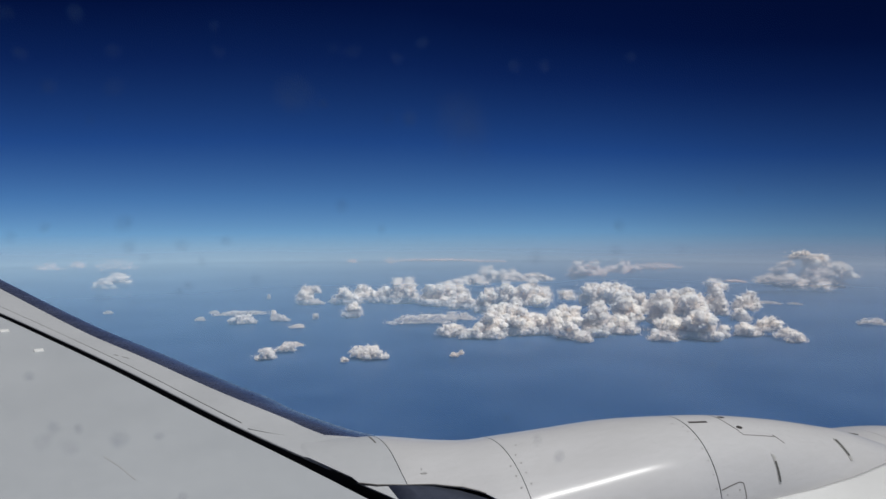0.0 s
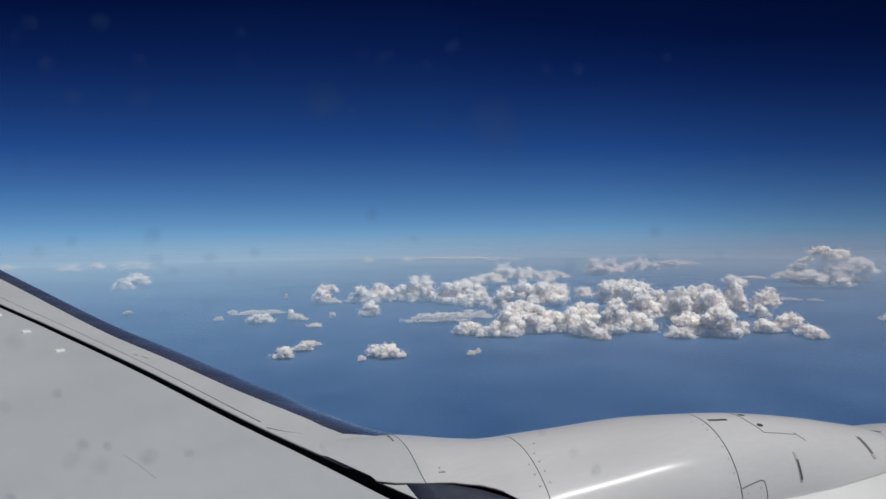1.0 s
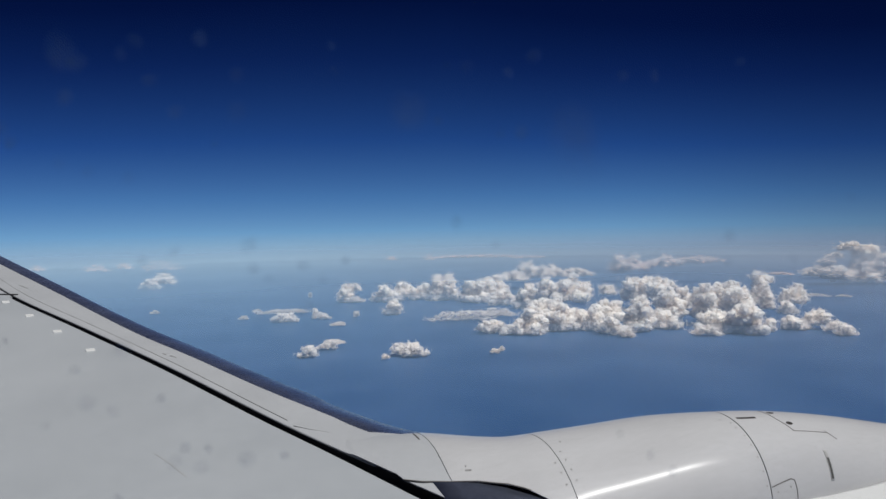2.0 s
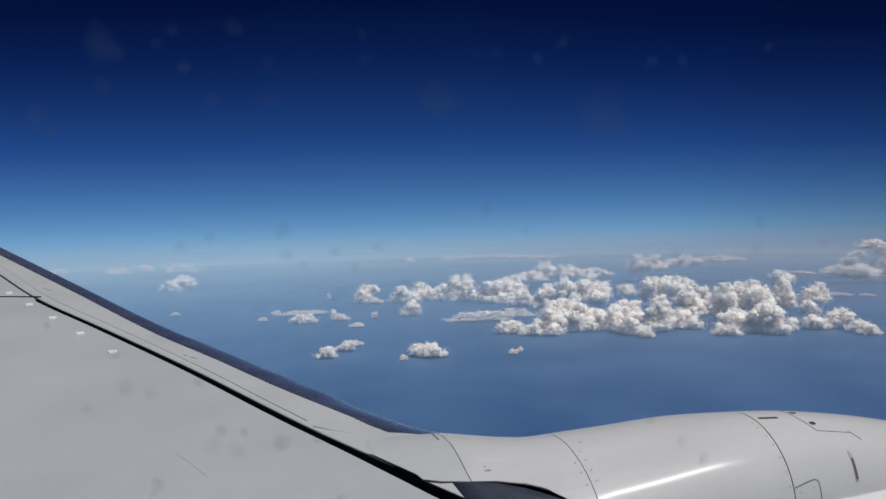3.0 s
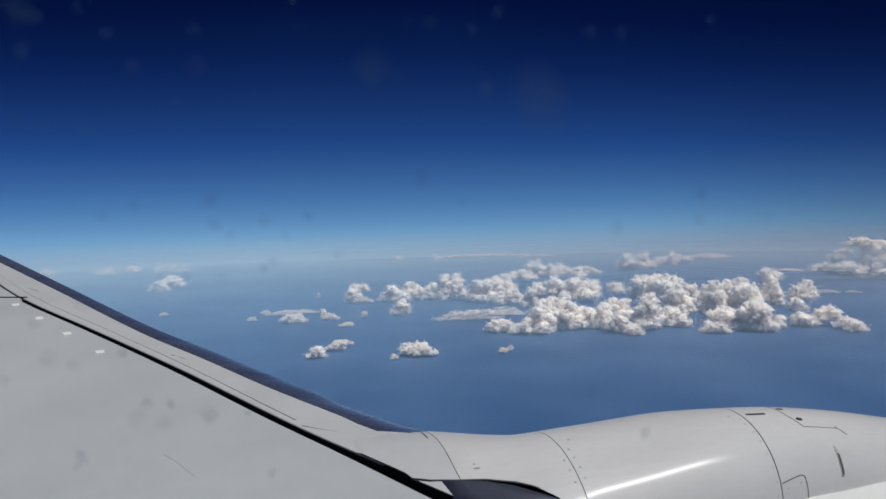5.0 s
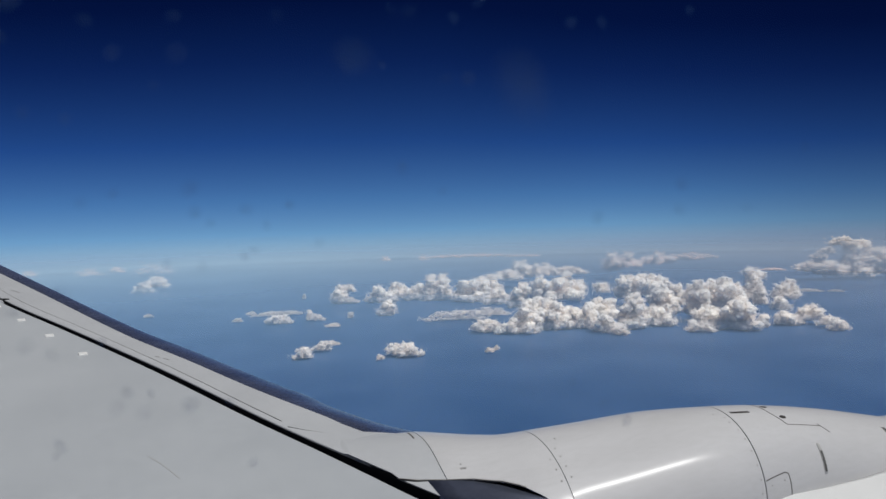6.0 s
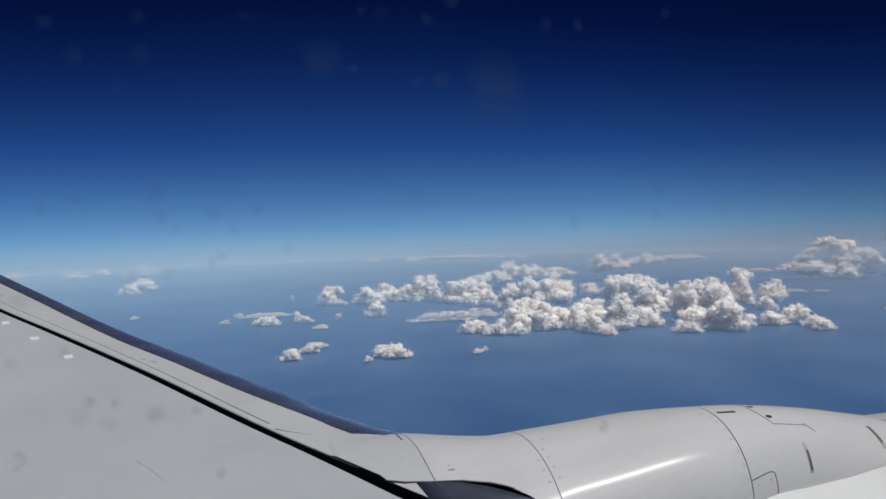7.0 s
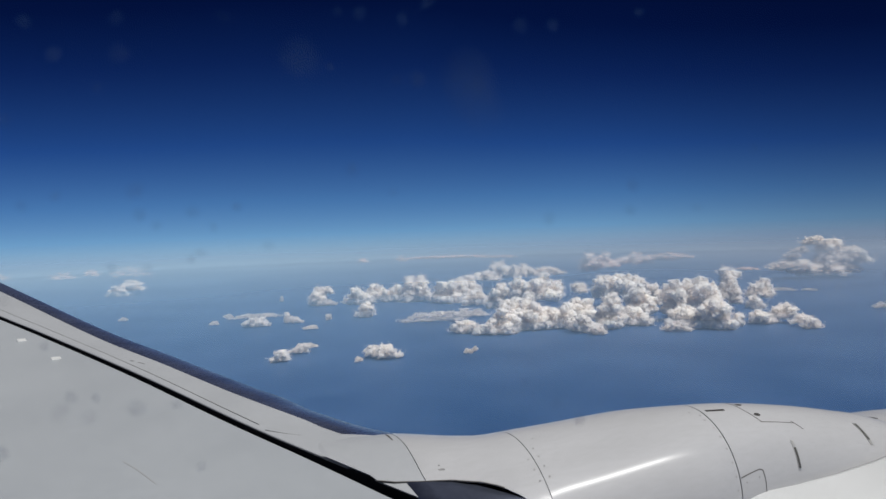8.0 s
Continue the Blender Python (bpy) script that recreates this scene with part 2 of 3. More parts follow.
# stand-in sheets for aerial haze, thickening along the slant to the horizon, thinning above
def haze_material(height, share):
    m = bpy.data.materials.new("haze")
    m.use_nodes = True
    n, l = m.node_tree.nodes, m.node_tree.links
    n.clear()
    out, mix = n.new("ShaderNodeOutputMaterial"), n.new("ShaderNodeMixShader")
    hole, dif = n.new("ShaderNodeBsdfTransparent"), n.new("ShaderNodeBsdfDiffuse")
    # airlight painted into the sheet's colour, by distance from the eye
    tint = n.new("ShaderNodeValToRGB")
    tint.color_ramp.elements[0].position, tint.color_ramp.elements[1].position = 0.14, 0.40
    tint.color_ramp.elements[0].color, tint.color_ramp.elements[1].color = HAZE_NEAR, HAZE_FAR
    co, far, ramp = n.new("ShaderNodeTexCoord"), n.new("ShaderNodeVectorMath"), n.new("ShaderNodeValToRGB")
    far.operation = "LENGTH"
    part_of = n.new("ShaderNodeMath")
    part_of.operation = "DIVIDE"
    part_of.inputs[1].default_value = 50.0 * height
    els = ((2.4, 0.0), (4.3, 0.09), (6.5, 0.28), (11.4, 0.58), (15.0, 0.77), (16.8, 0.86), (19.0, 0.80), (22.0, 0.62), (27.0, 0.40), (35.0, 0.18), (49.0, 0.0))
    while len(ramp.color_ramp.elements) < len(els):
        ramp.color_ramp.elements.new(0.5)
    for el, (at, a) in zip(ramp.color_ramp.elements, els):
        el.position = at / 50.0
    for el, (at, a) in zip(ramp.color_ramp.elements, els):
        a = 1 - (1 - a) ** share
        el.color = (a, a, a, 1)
    noi = n.new("ShaderNodeTexNoise")
    noi.inputs["Scale"].default_value, noi.inputs["Detail"].default_value = 0.35 / height, 4
    lev = n.new("ShaderNodeMapRange")
    lev.inputs[1].default_value, lev.inputs[2].default_value = 0.3, 0.7
    lev.inputs[3].default_value, lev.inputs[4].default_value = 0.92, 1.06
    mul = n.new("ShaderNodeMath")
    mul.operation = "MULTIPLY"
    l.new(co.outputs["Object"], far.inputs[0])
    l.new(far.outputs[1], part_of.inputs[0])
    l.new(part_of.outputs[0], ramp.inputs[0])
    l.new(part_of.outputs[0], tint.inputs[0])
    # haze colour painted warmer and darker towards the nose
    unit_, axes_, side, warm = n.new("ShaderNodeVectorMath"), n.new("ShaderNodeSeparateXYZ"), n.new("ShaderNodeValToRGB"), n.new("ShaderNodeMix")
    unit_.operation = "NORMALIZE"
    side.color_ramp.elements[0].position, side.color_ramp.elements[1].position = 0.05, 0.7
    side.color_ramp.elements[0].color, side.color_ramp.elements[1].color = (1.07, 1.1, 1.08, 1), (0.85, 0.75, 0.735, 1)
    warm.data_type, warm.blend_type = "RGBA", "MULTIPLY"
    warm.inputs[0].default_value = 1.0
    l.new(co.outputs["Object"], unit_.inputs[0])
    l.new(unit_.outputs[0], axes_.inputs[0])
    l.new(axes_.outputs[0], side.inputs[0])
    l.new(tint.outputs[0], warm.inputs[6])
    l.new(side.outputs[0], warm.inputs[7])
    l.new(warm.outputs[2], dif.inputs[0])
    l.new(co.outputs["Object"], noi.inputs[0])
    l.new(noi.outputs[0], lev.inputs[0])
    l.new(ramp.outputs[0], mul.inputs[0])
    l.new(lev.outputs[0], mul.inputs[1])
    l.new(mul.outputs[0], mix.inputs[0])
    l.new(hole.outputs[0], mix.inputs[1])
    l.new(dif.outputs[0], mix.inputs[2])
    l.new(mix.outputs[0], out.inputs[0])
    return m


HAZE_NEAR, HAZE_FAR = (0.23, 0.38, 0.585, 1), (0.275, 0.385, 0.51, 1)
# sheets added around the eye; the upper one hangs just below the aircraft
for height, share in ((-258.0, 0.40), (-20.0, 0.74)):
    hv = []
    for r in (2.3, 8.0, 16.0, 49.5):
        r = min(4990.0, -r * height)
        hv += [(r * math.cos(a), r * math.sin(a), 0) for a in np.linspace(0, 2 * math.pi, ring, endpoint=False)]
    haze = link_mesh("haze_stand_in", hv, grid_faces(4, ring, True), haze_material(-height, share), smooth=False)
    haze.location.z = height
    tagged(haze, "added pale blue sheet standing in for aerial haze", "haze", "haze layers", "stuff")

# ------------------------------------------------------------------ wing
DIHEDRAL = math.tan(radians(6))


def wing_z(y):
    return -1.25 + DIHEDRAL * (y - 3.2)


GAP_Y, GAP_X = [-0.6, 0.4, 3.2, 4.2, 5.5, 6.8, 8.3, 10.1, 12.6, 16.0], [2.97, 2.45, 0.995, 0.438, -0.218, -0.917, -1.735, -2.55, -3.75, -5.35]
BAND_Y, BAND_X = [3.5, 3.94, 4.03, 4.23, 4.92, 5.7, 6.57, 8.5, 11.65, 16.0], [1.40, 1.00, 0.82, 0.72, 0.33, -0.07, -0.535, -1.435, -2.92, -4.95]
EDGE_Y, EDGE_X = [3.5, 3.94, 4.09, 4.35, 5.11, 5.95, 6.95, 8.98, 12.62, 16.0], [1.45, 1.07, 0.89, 0.735, 0.345, -0.09, -0.615, -1.55, -3.24, -4.80]


def gap_width(y):
    return float(np.interp(y, [3.0, 3.3, 3.6, 3.95, 6.0], [0.088, 0.088, 0.070, 0.052, 0.052])) if y < 8.3 else 0.018


wing = empty("wing", "light grey airliner wing with polished metal leading edge", "aircraft wing")

# fixed upper skin, behind the slat gap
ys = list(np.linspace(-0.35, 8.29, 44)) + list(np.linspace(8.30, 16.0, 36))
rows_ = []
for y in ys:
    x0 = smooth_interp(y, GAP_Y, GAP_X) - gap_width(y)
    chord = max(1.3, 5.0 - 0.26 * y)
    row = []
    for c in (0.0, 0.004, 0.02, 0.06, 0.12, 0.2, 0.32, 0.46, 0.6, 0.75, 0.9, 1.0):
        z = wing_z(y) + 0.035 * chord * (0.25 * math.sin(min(c, 0.4) / 0.4 * math.pi) * 0.15 - c * c)
        if c == 0:
            z -= 0.012
        row.append((x0 - c * chord, y, z))
    for c in (0.95, 0.6, 0.3, 0.02):
        row.append((x0 - c * chord, y, wing_z(y) - 0.035 * chord * c * c - 0.36 * (1 - c) ** 0.6 * (chord / 4) - 0.03))
    rows_.append(row)
cols = len(rows_[0])
fv = [p for r in rows_ for p in r]
ff = grid_faces(len(rows_), cols, True)
ff += [tuple(range(cols)), tuple(reversed(range(len(fv) - cols, len(fv))))]
skin = link_mesh("upper_skin", fv, ff, M_WING, wing, "matt light grey painted wing skin")
mod = skin.modifiers.new("edges", "EDGE_SPLIT")
mod.split_angle = radians(35)

# slat: painted top and bare metal nose
SLAT_END = 4.02
ys = np.linspace(SLAT_END, 16.0, 90)
top, nose = [], []
for y in [3.6, 3.75, 3.85, 3.94, 3.98, *ys]:
    g, b, e = (smooth_interp(y, *k) for k in ((GAP_Y, GAP_X), (BAND_Y, BAND_X), (EDGE_Y, EDGE_X)))
    z = wing_z(y)
    if y >= 3.6:
        top.append([(g + 0.004, y, z - 0.012), (g, y, z - 0.004), (g + 0.01, y, z), *[(g + (b - g) * u, y, z + 0.006 * math.sin(u * math.pi)) for u in (0.3, 0.6, 0.85, 1.0)]])
    w = e - b
    k = float(np.interp(y, [4.5, 9.0], [1.0, 0.45]))
    long = float(np.interp(y, [4.2, 4.8, 6.5, 9.0], [1.15, 1.35, 1.2, 0.95]))
    reach, drop = 1.8 * w * long, 0.53 * w * k
    if y < 5.0:
        reach = float(np.interp(y, [3.6, 4.0, 4.1, 4.2, 4.4, 4.5, 4.6, 4.8, 5.0], [1.30, 1.118, 1.065, 0.992, 0.903, 0.835, 0.77, 0.66, b + reach])) - b
        drop = float(np.interp(y, [3.6, 4.0, 4.1, 4.2, 4.4, 4.5, 4.6, 4.8, 5.0], [0.02, 0.025, 0.042, 0.048, 0.064, 0.064, 0.059, 0.057, drop]))
    nose.append([(b + reach * u / 1.8, y, z + drop * d / 0.53) for u, d in ((0.0, 0.0), (0.45, -0.08), (0.9, -0.20), (1.35, -0.35), (1.8, -0.53), (2.1, -0.75), (2.3, -1.1), (2.3, -1.5), (2.1, -1.9), (1.5, -2.2))]
                + [(g + 0.02, y, z - 0.2)])
tv = [p for r in top for p in r]
link_mesh("slat_top", tv, grid_faces(len(top), 7), M_SLAT, wing, "pale grey painted slat top")
nv = [p for r in nose for p in r]
nf = grid_faces(len(nose), 11) + [tuple(range(11))]
link_mesh("slat_nose", nv, nf, M_BARE, wing, "bare polished aluminium leading edge")
# cove below the gap, the gap's shade put into its near-black colour
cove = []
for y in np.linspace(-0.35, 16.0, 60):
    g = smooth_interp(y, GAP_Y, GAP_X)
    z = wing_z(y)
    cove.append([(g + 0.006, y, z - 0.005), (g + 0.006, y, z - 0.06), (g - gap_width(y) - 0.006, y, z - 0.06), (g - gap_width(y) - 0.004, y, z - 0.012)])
link_mesh("slat_cove", [p for r in cove for p in r], grid_faces(60, 4), M_DARK, wing, "slot behind the slat, its shade painted near black")

# row of small plates
for i in range(6):
    y = 6.065 + i * 0.64
    x = -0.785 - 0.318 * i / 0.64 * 0.64
    z = wing_z(y)
    ex, ey, h = Vector((0.058, 0.010, 0)), Vector((-0.004, 0.012, 0)), 0.023
    c = Vector((x, y, z - 0.004))
    pv = [c - ex / 2 - ey / 2, c + ex / 2 - ey / 2, c + ex / 2 + ey / 2, c - ex / 2 + ey / 2]
    pv += [p + Vector((-0.008, 0, h)) for p in pv]
    link_mesh("vortex_plate", pv, [(3, 2, 1, 0), (4, 5, 6, 7), (0, 1, 5, 4), (1, 2, 6, 5), (2, 3, 7, 6), (3, 0, 4, 7)], M_WHITE, wing, "small white upright plate", False)

# ------------------------------------------------------------------ engine nacelle
NAC_X = [-0.2, 0.3, 0.5, 0.65, 0.86, 0.96, 1.05, 1.119, 1.229, 1.362, 1.495, 1.658, 1.801, 1.948, 2.102, 2.265, 2.437, 2.615, 2.80, 2.992, 3.193, 3.402, 3.619, 3.80, 3.98, 4.17, 4.31, 4.8]
NAC_TOP = [-1.30, -1.18, -1.174, -1.170, -1.155, -1.154, -1.151, -1.1475, -1.152, -1.155, -1.150, -1.133, -1.121, -1.107, -1.0905, -1.077, -1.076, -1.084, -1.096, -1.117, -1.147, -1.184, -1.230, -1.270, -1.328, -1.398, -1.462, -1.76]
RIDGE_X, RIDGE_R = [-0.2, 0.45, 0.9, 1.15, 1.4, 1.5, 1.62, 1.8, 2.1, 2.4, 2.6, 3.05, 3.6, 4.8], [0.95, 0.95, 0.95, 0.88, 0.74, 0.65, 0.575, 0.545, 0.505, 0.455, 0.39, 0.34, 0.34, 0.34]
AXIS_X, AXIS_Y = [-0.2, 0.45, 0.9, 1.15, 1.4, 1.5, 1.8, 2.1, 2.4, 2.7, 4.8], [3.80, 3.80, 3.78, 3.70, 3.575, 3.53, 3.487, 3.443, 3.40, 3.40, 3.40]
BODY_X, BODY_R = [-0.2, 0.3, 1.0, 1.6, 2.6, 3.6, 4.4, 5.0, 5.35, 5.5], [0.45, 0.55, 0.70, 0.82, 0.94, 0.96, 0.965, 0.95, 0.88, 0.80]


def nacelle(x, phi, inset=0.0):
    """A point of the cowl: the hull of the ridge under the pylon fairing and of the round body, by the direction of its normal."""
    uy, uz = math.sin(phi), math.cos(phi)
    r = smooth_interp(x, RIDGE_X, RIDGE_R)
    ay = smooth_interp(x, AXIS_X, AXIS_Y)
    z = smooth_interp(x, NAC_X, NAC_TOP) - r
    if x > 4.8:
        r = 0.34 - (x - 4.8) * 0.2
        z = -2.10 - (x - 4.8) * 0.3
    b = smooth_interp(x, BODY_X, BODY_R)
    by, bz = 3.95, -2.48
    if ay * uy + z * uz + r >= by * uy + bz * uz + b:
        cy, cz, rr = ay, z, r
    else:
        cy, cz, rr = by, bz, b
    p = Vector((x, cy + (rr - inset) * uy, cz + (rr - inset) * uz))
    if x < 1.35 and p.y > 3.0:
        # flush with the wing where it meets the slat gap
        t = min(1.0, max(0.0, (x - smooth_interp(p.y, GAP_Y, GAP_X)) / 0.34))
        t = t * t * (3 - 2 * t)
        p.z = (wing_z(p.y) + (0.007 if x > 0.68 else -0.001) - inset) * (1 - t) + p.z * t
    return p


def nacelle_normal(x, phi):
    a = nacelle(x + 0.01, phi) - nacelle(x - 0.01, phi)
    t = Vector((0, math.cos(phi), -math.sin(phi)))
    n = t.cross(a)
    n.normalize()
    return n if n.dot(Vector((0, math.sin(phi), math.cos(phi)))) > 0 else -n


PHI = np.linspace(-math.pi, math.pi, 120, endpoint=False)
engine = empty("engine_nacelle", "glossy light grey jet engine nacelle hung before the wing", "jet engine")


def cowl(name, x0, x1, label, mat=None, inset=0.0, n=0):
    n = n or max(4, int((x1 - x0) / 0.05))
    xs = np.linspace(x0, x1, n)
    v = []
    lip = 0.014
    v += [nacelle(x0, p, inset + lip) for p in PHI]
    for x in xs:
        v += [nacelle(x, p, inset) for p in PHI]
    v += [nacelle(x1, p, inset + lip) for p in PHI]
    ob = link_mesh(name, v, grid_faces(n + 2, len(PHI), True), mat or M_COWL, engine, label)
    m = ob.modifiers.new("edges", "EDGE_SPLIT")
    m.split_angle = radians(40)
    return ob


RING0, RING1, RING2 = 1.078, 1.606, 2.612
G, G2 = 0.0019, 0.0034


def sheet(name, xs, low, high, mat, parent, label, inset=0.0, n=44):
    """An open piece of cowl between two edges, each a direction of the normal in degrees for every x, with its rim turned in."""
    v = []
    for i, x in enumerate(xs):
        phis = [radians(low(x) + (high(x) - low(x)) * j / (n - 1)) for j in range(n)]
        row = [nacelle(x, phis[0], inset + 0.004)] + [nacelle(x, p, inset) for p in phis]
        v.append(row)
    first = [nacelle(xs[0], radians(low(xs[0]) + (high(xs[0]) - low(xs[0])) * j / (n - 1)), inset + 0.016) for j in range(n)]
    v.insert(0, [first[0]] + first)
    last = [nacelle(xs[-1], radians(low(xs[-1]) + (high(xs[-1]) - low(xs[-1])) * j / (n - 1)), inset + 0.016) for j in range(n)]
    v.append([last[0]] + last)
    ob = link_mesh(name, [p for r in v for p in r], grid_faces(len(v), n + 1), mat, parent, label)
    m = ob.modifiers.new("edges", "EDGE_SPLIT")
    m.split_angle = radians(40)
    return ob


def gap_y(x):
    """Where the slat gap lies at this x."""
    return float(np.interp(-x, [-v for v in GAP_X], GAP_Y))


def strip_low(x):
    """Lower edge of the fairing."""
    if x < 0.86:
        ay, r = smooth_interp(x, AXIS_X, AXIS_Y), smooth_interp(x, RIDGE_X, RIDGE_R)
        return max(-24.0, math.degrees(math.asin(max(-0.9, min(0.9, (gap_y(x) - ay) / r)))))
    return float(np.interp(x, [0.86, 0.94, 1.2, 1.32, 1.38, 1.41, 1.47, 1.55, 1.61], [-24.0, -26.5, -26.5, -28.3, -30.7, -32.4, -38.0, -50.0, -75.0]))


def strip_high(x):
    return float(np.interp(x, [0.4, 1.0, 1.2, 1.61], [30, 40, 70, 150]))


sheet("pylon_fairing", np.linspace(0.60, RING0 - G, 26), strip_low, strip_high, M_SLAT, engine, "light grey fairing between wing and engine")
sheet("aft_cowl", np.linspace(RING0 + G, RING1 - G, 26), strip_low, strip_high, M_COWL, engine, "light grey aft cowl with fastener marks")
cowl("reverser_cowl", RING1 + G, RING2 - G2, "glossy light grey thrust reverser cowl")
RING3 = 4.70
cowl("fan_cowl", RING2 + G2, RING3 - G, "light grey fan cowl with latches and hatches")
cowl("inlet_cowl", RING3 + G, 5.5, "light grey inlet cowl")
sheet("inner_structure", np.linspace(0.9, 1.7, 20), lambda x: strip_low(x) + 2.5, strip_high, M_DARK, engine, "dark structure seen in the cowl joints", 0.014)
cowl("inner_barrel", 1.62, 5.4, "dark structure seen in the cowl joints", M_DARK, 0.012, 60)

# inboard leading edge: a small painted panel and the bare metal nose running to the fuselage
tri = [(0.862, 3.425), (0.99, 3.36), (1.0, 3.19), (0.93, 3.31)]
tv = [(x, y, wing_z(y) - 0.002) for x, y in tri] + [(x, y, wing_z(y) - 0.007) for x, y in tri]
link_mesh("root_panel", tv, [(0, 1, 2, 3), (4, 7, 6, 5), (0, 4, 5, 1), (1, 5, 6, 2), (2, 6, 7, 3), (3, 7, 4, 0)], M_SLAT, wing, "pale grey corner panel", False)
nose = []
for y in (3.75, 3.55, 3.36, 3.19, 2.9, 2.4, 1.8, 1.2, 0.45, -0.35):
    b = 0.99 if y > 3.3 else (1.0 if y > 3.1 else smooth_interp(y, GAP_Y, GAP_X) + 0.01)
    z = wing_z(y) + 0.004
    nose.append([(b, y, z - 0.03), *[(b + dx, y, z + dz) for dx, dz in ((0, 0), (0.1, -0.004), (0.2, -0.012), (0.3, -0.024), (0.4, -0.042), (0.5, -0.07), (0.58, -0.11), (0.63, -0.17), (0.62, -0.25), (0.5, -0.33))]])
link_mesh("inboard_nose", [p for r in nose for p in r], grid_faces(len(nose), 11), M_DULL, wing, "weathered bare metal inboard leading edge")

# strake on the inboard flank
strake_v = []
for x, zr, reach in ((2.48, -1.48, 0.02), (2.62, -1.47, 0.16), (2.8, -1.45, 0.34), (3.0, -1.45, 0.48), (3.27, -1.435, 0.55), (3.54, -1.405, 0.55), (3.8, -1.35, 0.45), (4.0, -1.316, 0.28), (4.15, -1.30, 0.04)):
    strake_v.append([(x, 3.07, zr - 0.01), (x, 3.03, zr), (x, 3.0 - reach * 0.5, zr - reach * 0.2), (x, 3.0 - reach, zr - reach * 0.4), (x, 3.0 - reach - 0.004, zr - reach * 0.4 - 0.008), (x, 3.0 - reach, zr - reach * 0.4 - 0.016), (x, 3.07, zr - 0.05)])
link_mesh("strake", [p for r in strake_v for p in r], grid_faces(9, 7, True) + [tuple(range(7)), tuple(range(56, 63))], M_STRAKE, engine, "white fin on the cowl's flank")

# ------------------------------------------------------------------ marks on cowl and wing


def cowl_line(name, pts, width, mat, label="", lift=0.0015, steps=10):
    """A narrow band on the cowl through points (x, direction of the normal in degrees)."""
    dense = []
    for (x0, p0), (x1, p1) in zip(pts, pts[1:]):
        dense += [(x0 + (x1 - x0) * k / steps, p0 + (p1 - p0) * k / steps) for k in range(steps)]
    dense.append(pts[-1])
    P = [nacelle(x, radians(p)) for x, p in dense]
    v = []
    for i, (x, p) in enumerate(dense):
        n = nacelle_normal(x, radians(p))
        t = (P[min(i + 1, len(P) - 1)] - P[max(i - 1, 0)]).normalized()
        side = t.cross(n).normalized()
        w = width / 2
        v += [P[i] + side * w - n * 0.004, P[i] + side * w + n * lift, P[i] - side * w + n * lift, P[i] - side * w - n * 0.004]
    return link_mesh(name, v, grid_faces(len(dense), 4) + [(0, 1, 2, 3), tuple(range(len(v) - 4, len(v)))], mat, engine, label, False)


def cowl_disc(name, x, phi, rx, rs, mat, label=""):
    """A low oval button on the cowl."""
    c, n = nacelle(x, radians(phi)), nacelle_normal(x, radians(phi))
    a = (nacelle(x + 0.01, radians(phi)) - nacelle(x - 0.01, radians(phi))).normalized()
    s = n.cross(a)
    v = [c + n * 0.0025]
    for h in (0.0018, -0.003):
        v += [c + a * math.cos(t) * rx + s * math.sin(t) * rs + n * h for t in np.linspace(0, 2 * math.pi, 12, endpoint=False)]
    f = [(0, 1 + j, 1 + (j + 1) % 12) for j in range(12)] + grid_faces(2, 12, True, 1)
    return link_mesh(name, v, f, mat, engine, label)


M_FAST = material("worn_fastener", (0.27, 0.27, 0.27), 0.6)
# latch steel darkened in colour for the shade inside the slots
M_SLOT = material("shadowed_steel", (0.13, 0.13, 0.125), 0.5, 0.6)
# near-black brown for slots and drain holes, drawn as raised marks
M_OPENING = material("near_black_brown", (0.022, 0.019, 0.018), 0.7)
# hatch outline and access door
cowl_line("hatch_joint", [(2.877, 6.0), (2.885, -16.1), (2.921, -31.5)], 0.0045, M_JOINT)
cowl_line("hatch_joint", [(2.921, -31.5), (3.135, -33.0)], 0.0035, M_JOINT)
cowl_line("hatch_joint", [(3.125, -30.5), (3.168, -40.0)], 0.004, M_JOINT)
cowl_line("door_joint", [(2.620, -73.0), (2.755, -71.0), (2.777, -72.5), (2.784, -80.3), (2.784, -88.0)], 0.0045, M_JOINT)
# slots, drain holes, latches
cowl_line("cowl_slot", [(2.647, -11.5), (2.70, -12.1), (2.765, -12.3)], 0.016, M_OPENING, "dark narrow slot in the cowl top")
cowl_disc("drain_hole", 2.917, -1.5, 0.022, 0.014, M_OPENING, "small dark hole")
cowl_disc("drain_hole", 2.939, -21.8, 0.020, 0.013, M_OPENING, "small dark hole")
latch = cowl_line("latch", [(3.037, -51.5), (3.033, -64), (3.030, -77.0)], 0.019, M_STEEL, "steel flush latch", 0.003)
slot = cowl_line("latch_slot", [(3.035, -58.0), (3.030, -75.5)], 0.012, M_SLOT, "dark slot in the latch", 0.005)
slot.parent = latch
latch = cowl_line("latch", [(3.593, -26.5), (3.599, -38), (3.604, -51.0)], 0.024, M_STEEL, "steel flush latch", 0.003)
slot = cowl_line("latch_slot", [(3.594, -27.5), (3.602, -46.0)], 0.016, M_SLOT, "dark slot in the latch", 0.005)
slot.parent = latch
cowl_line("cowl_slot", [(4.52, 4.8), (4.560, -1.4)], 0.018, M_OPENING, "dark narrow slot in the cowl top")
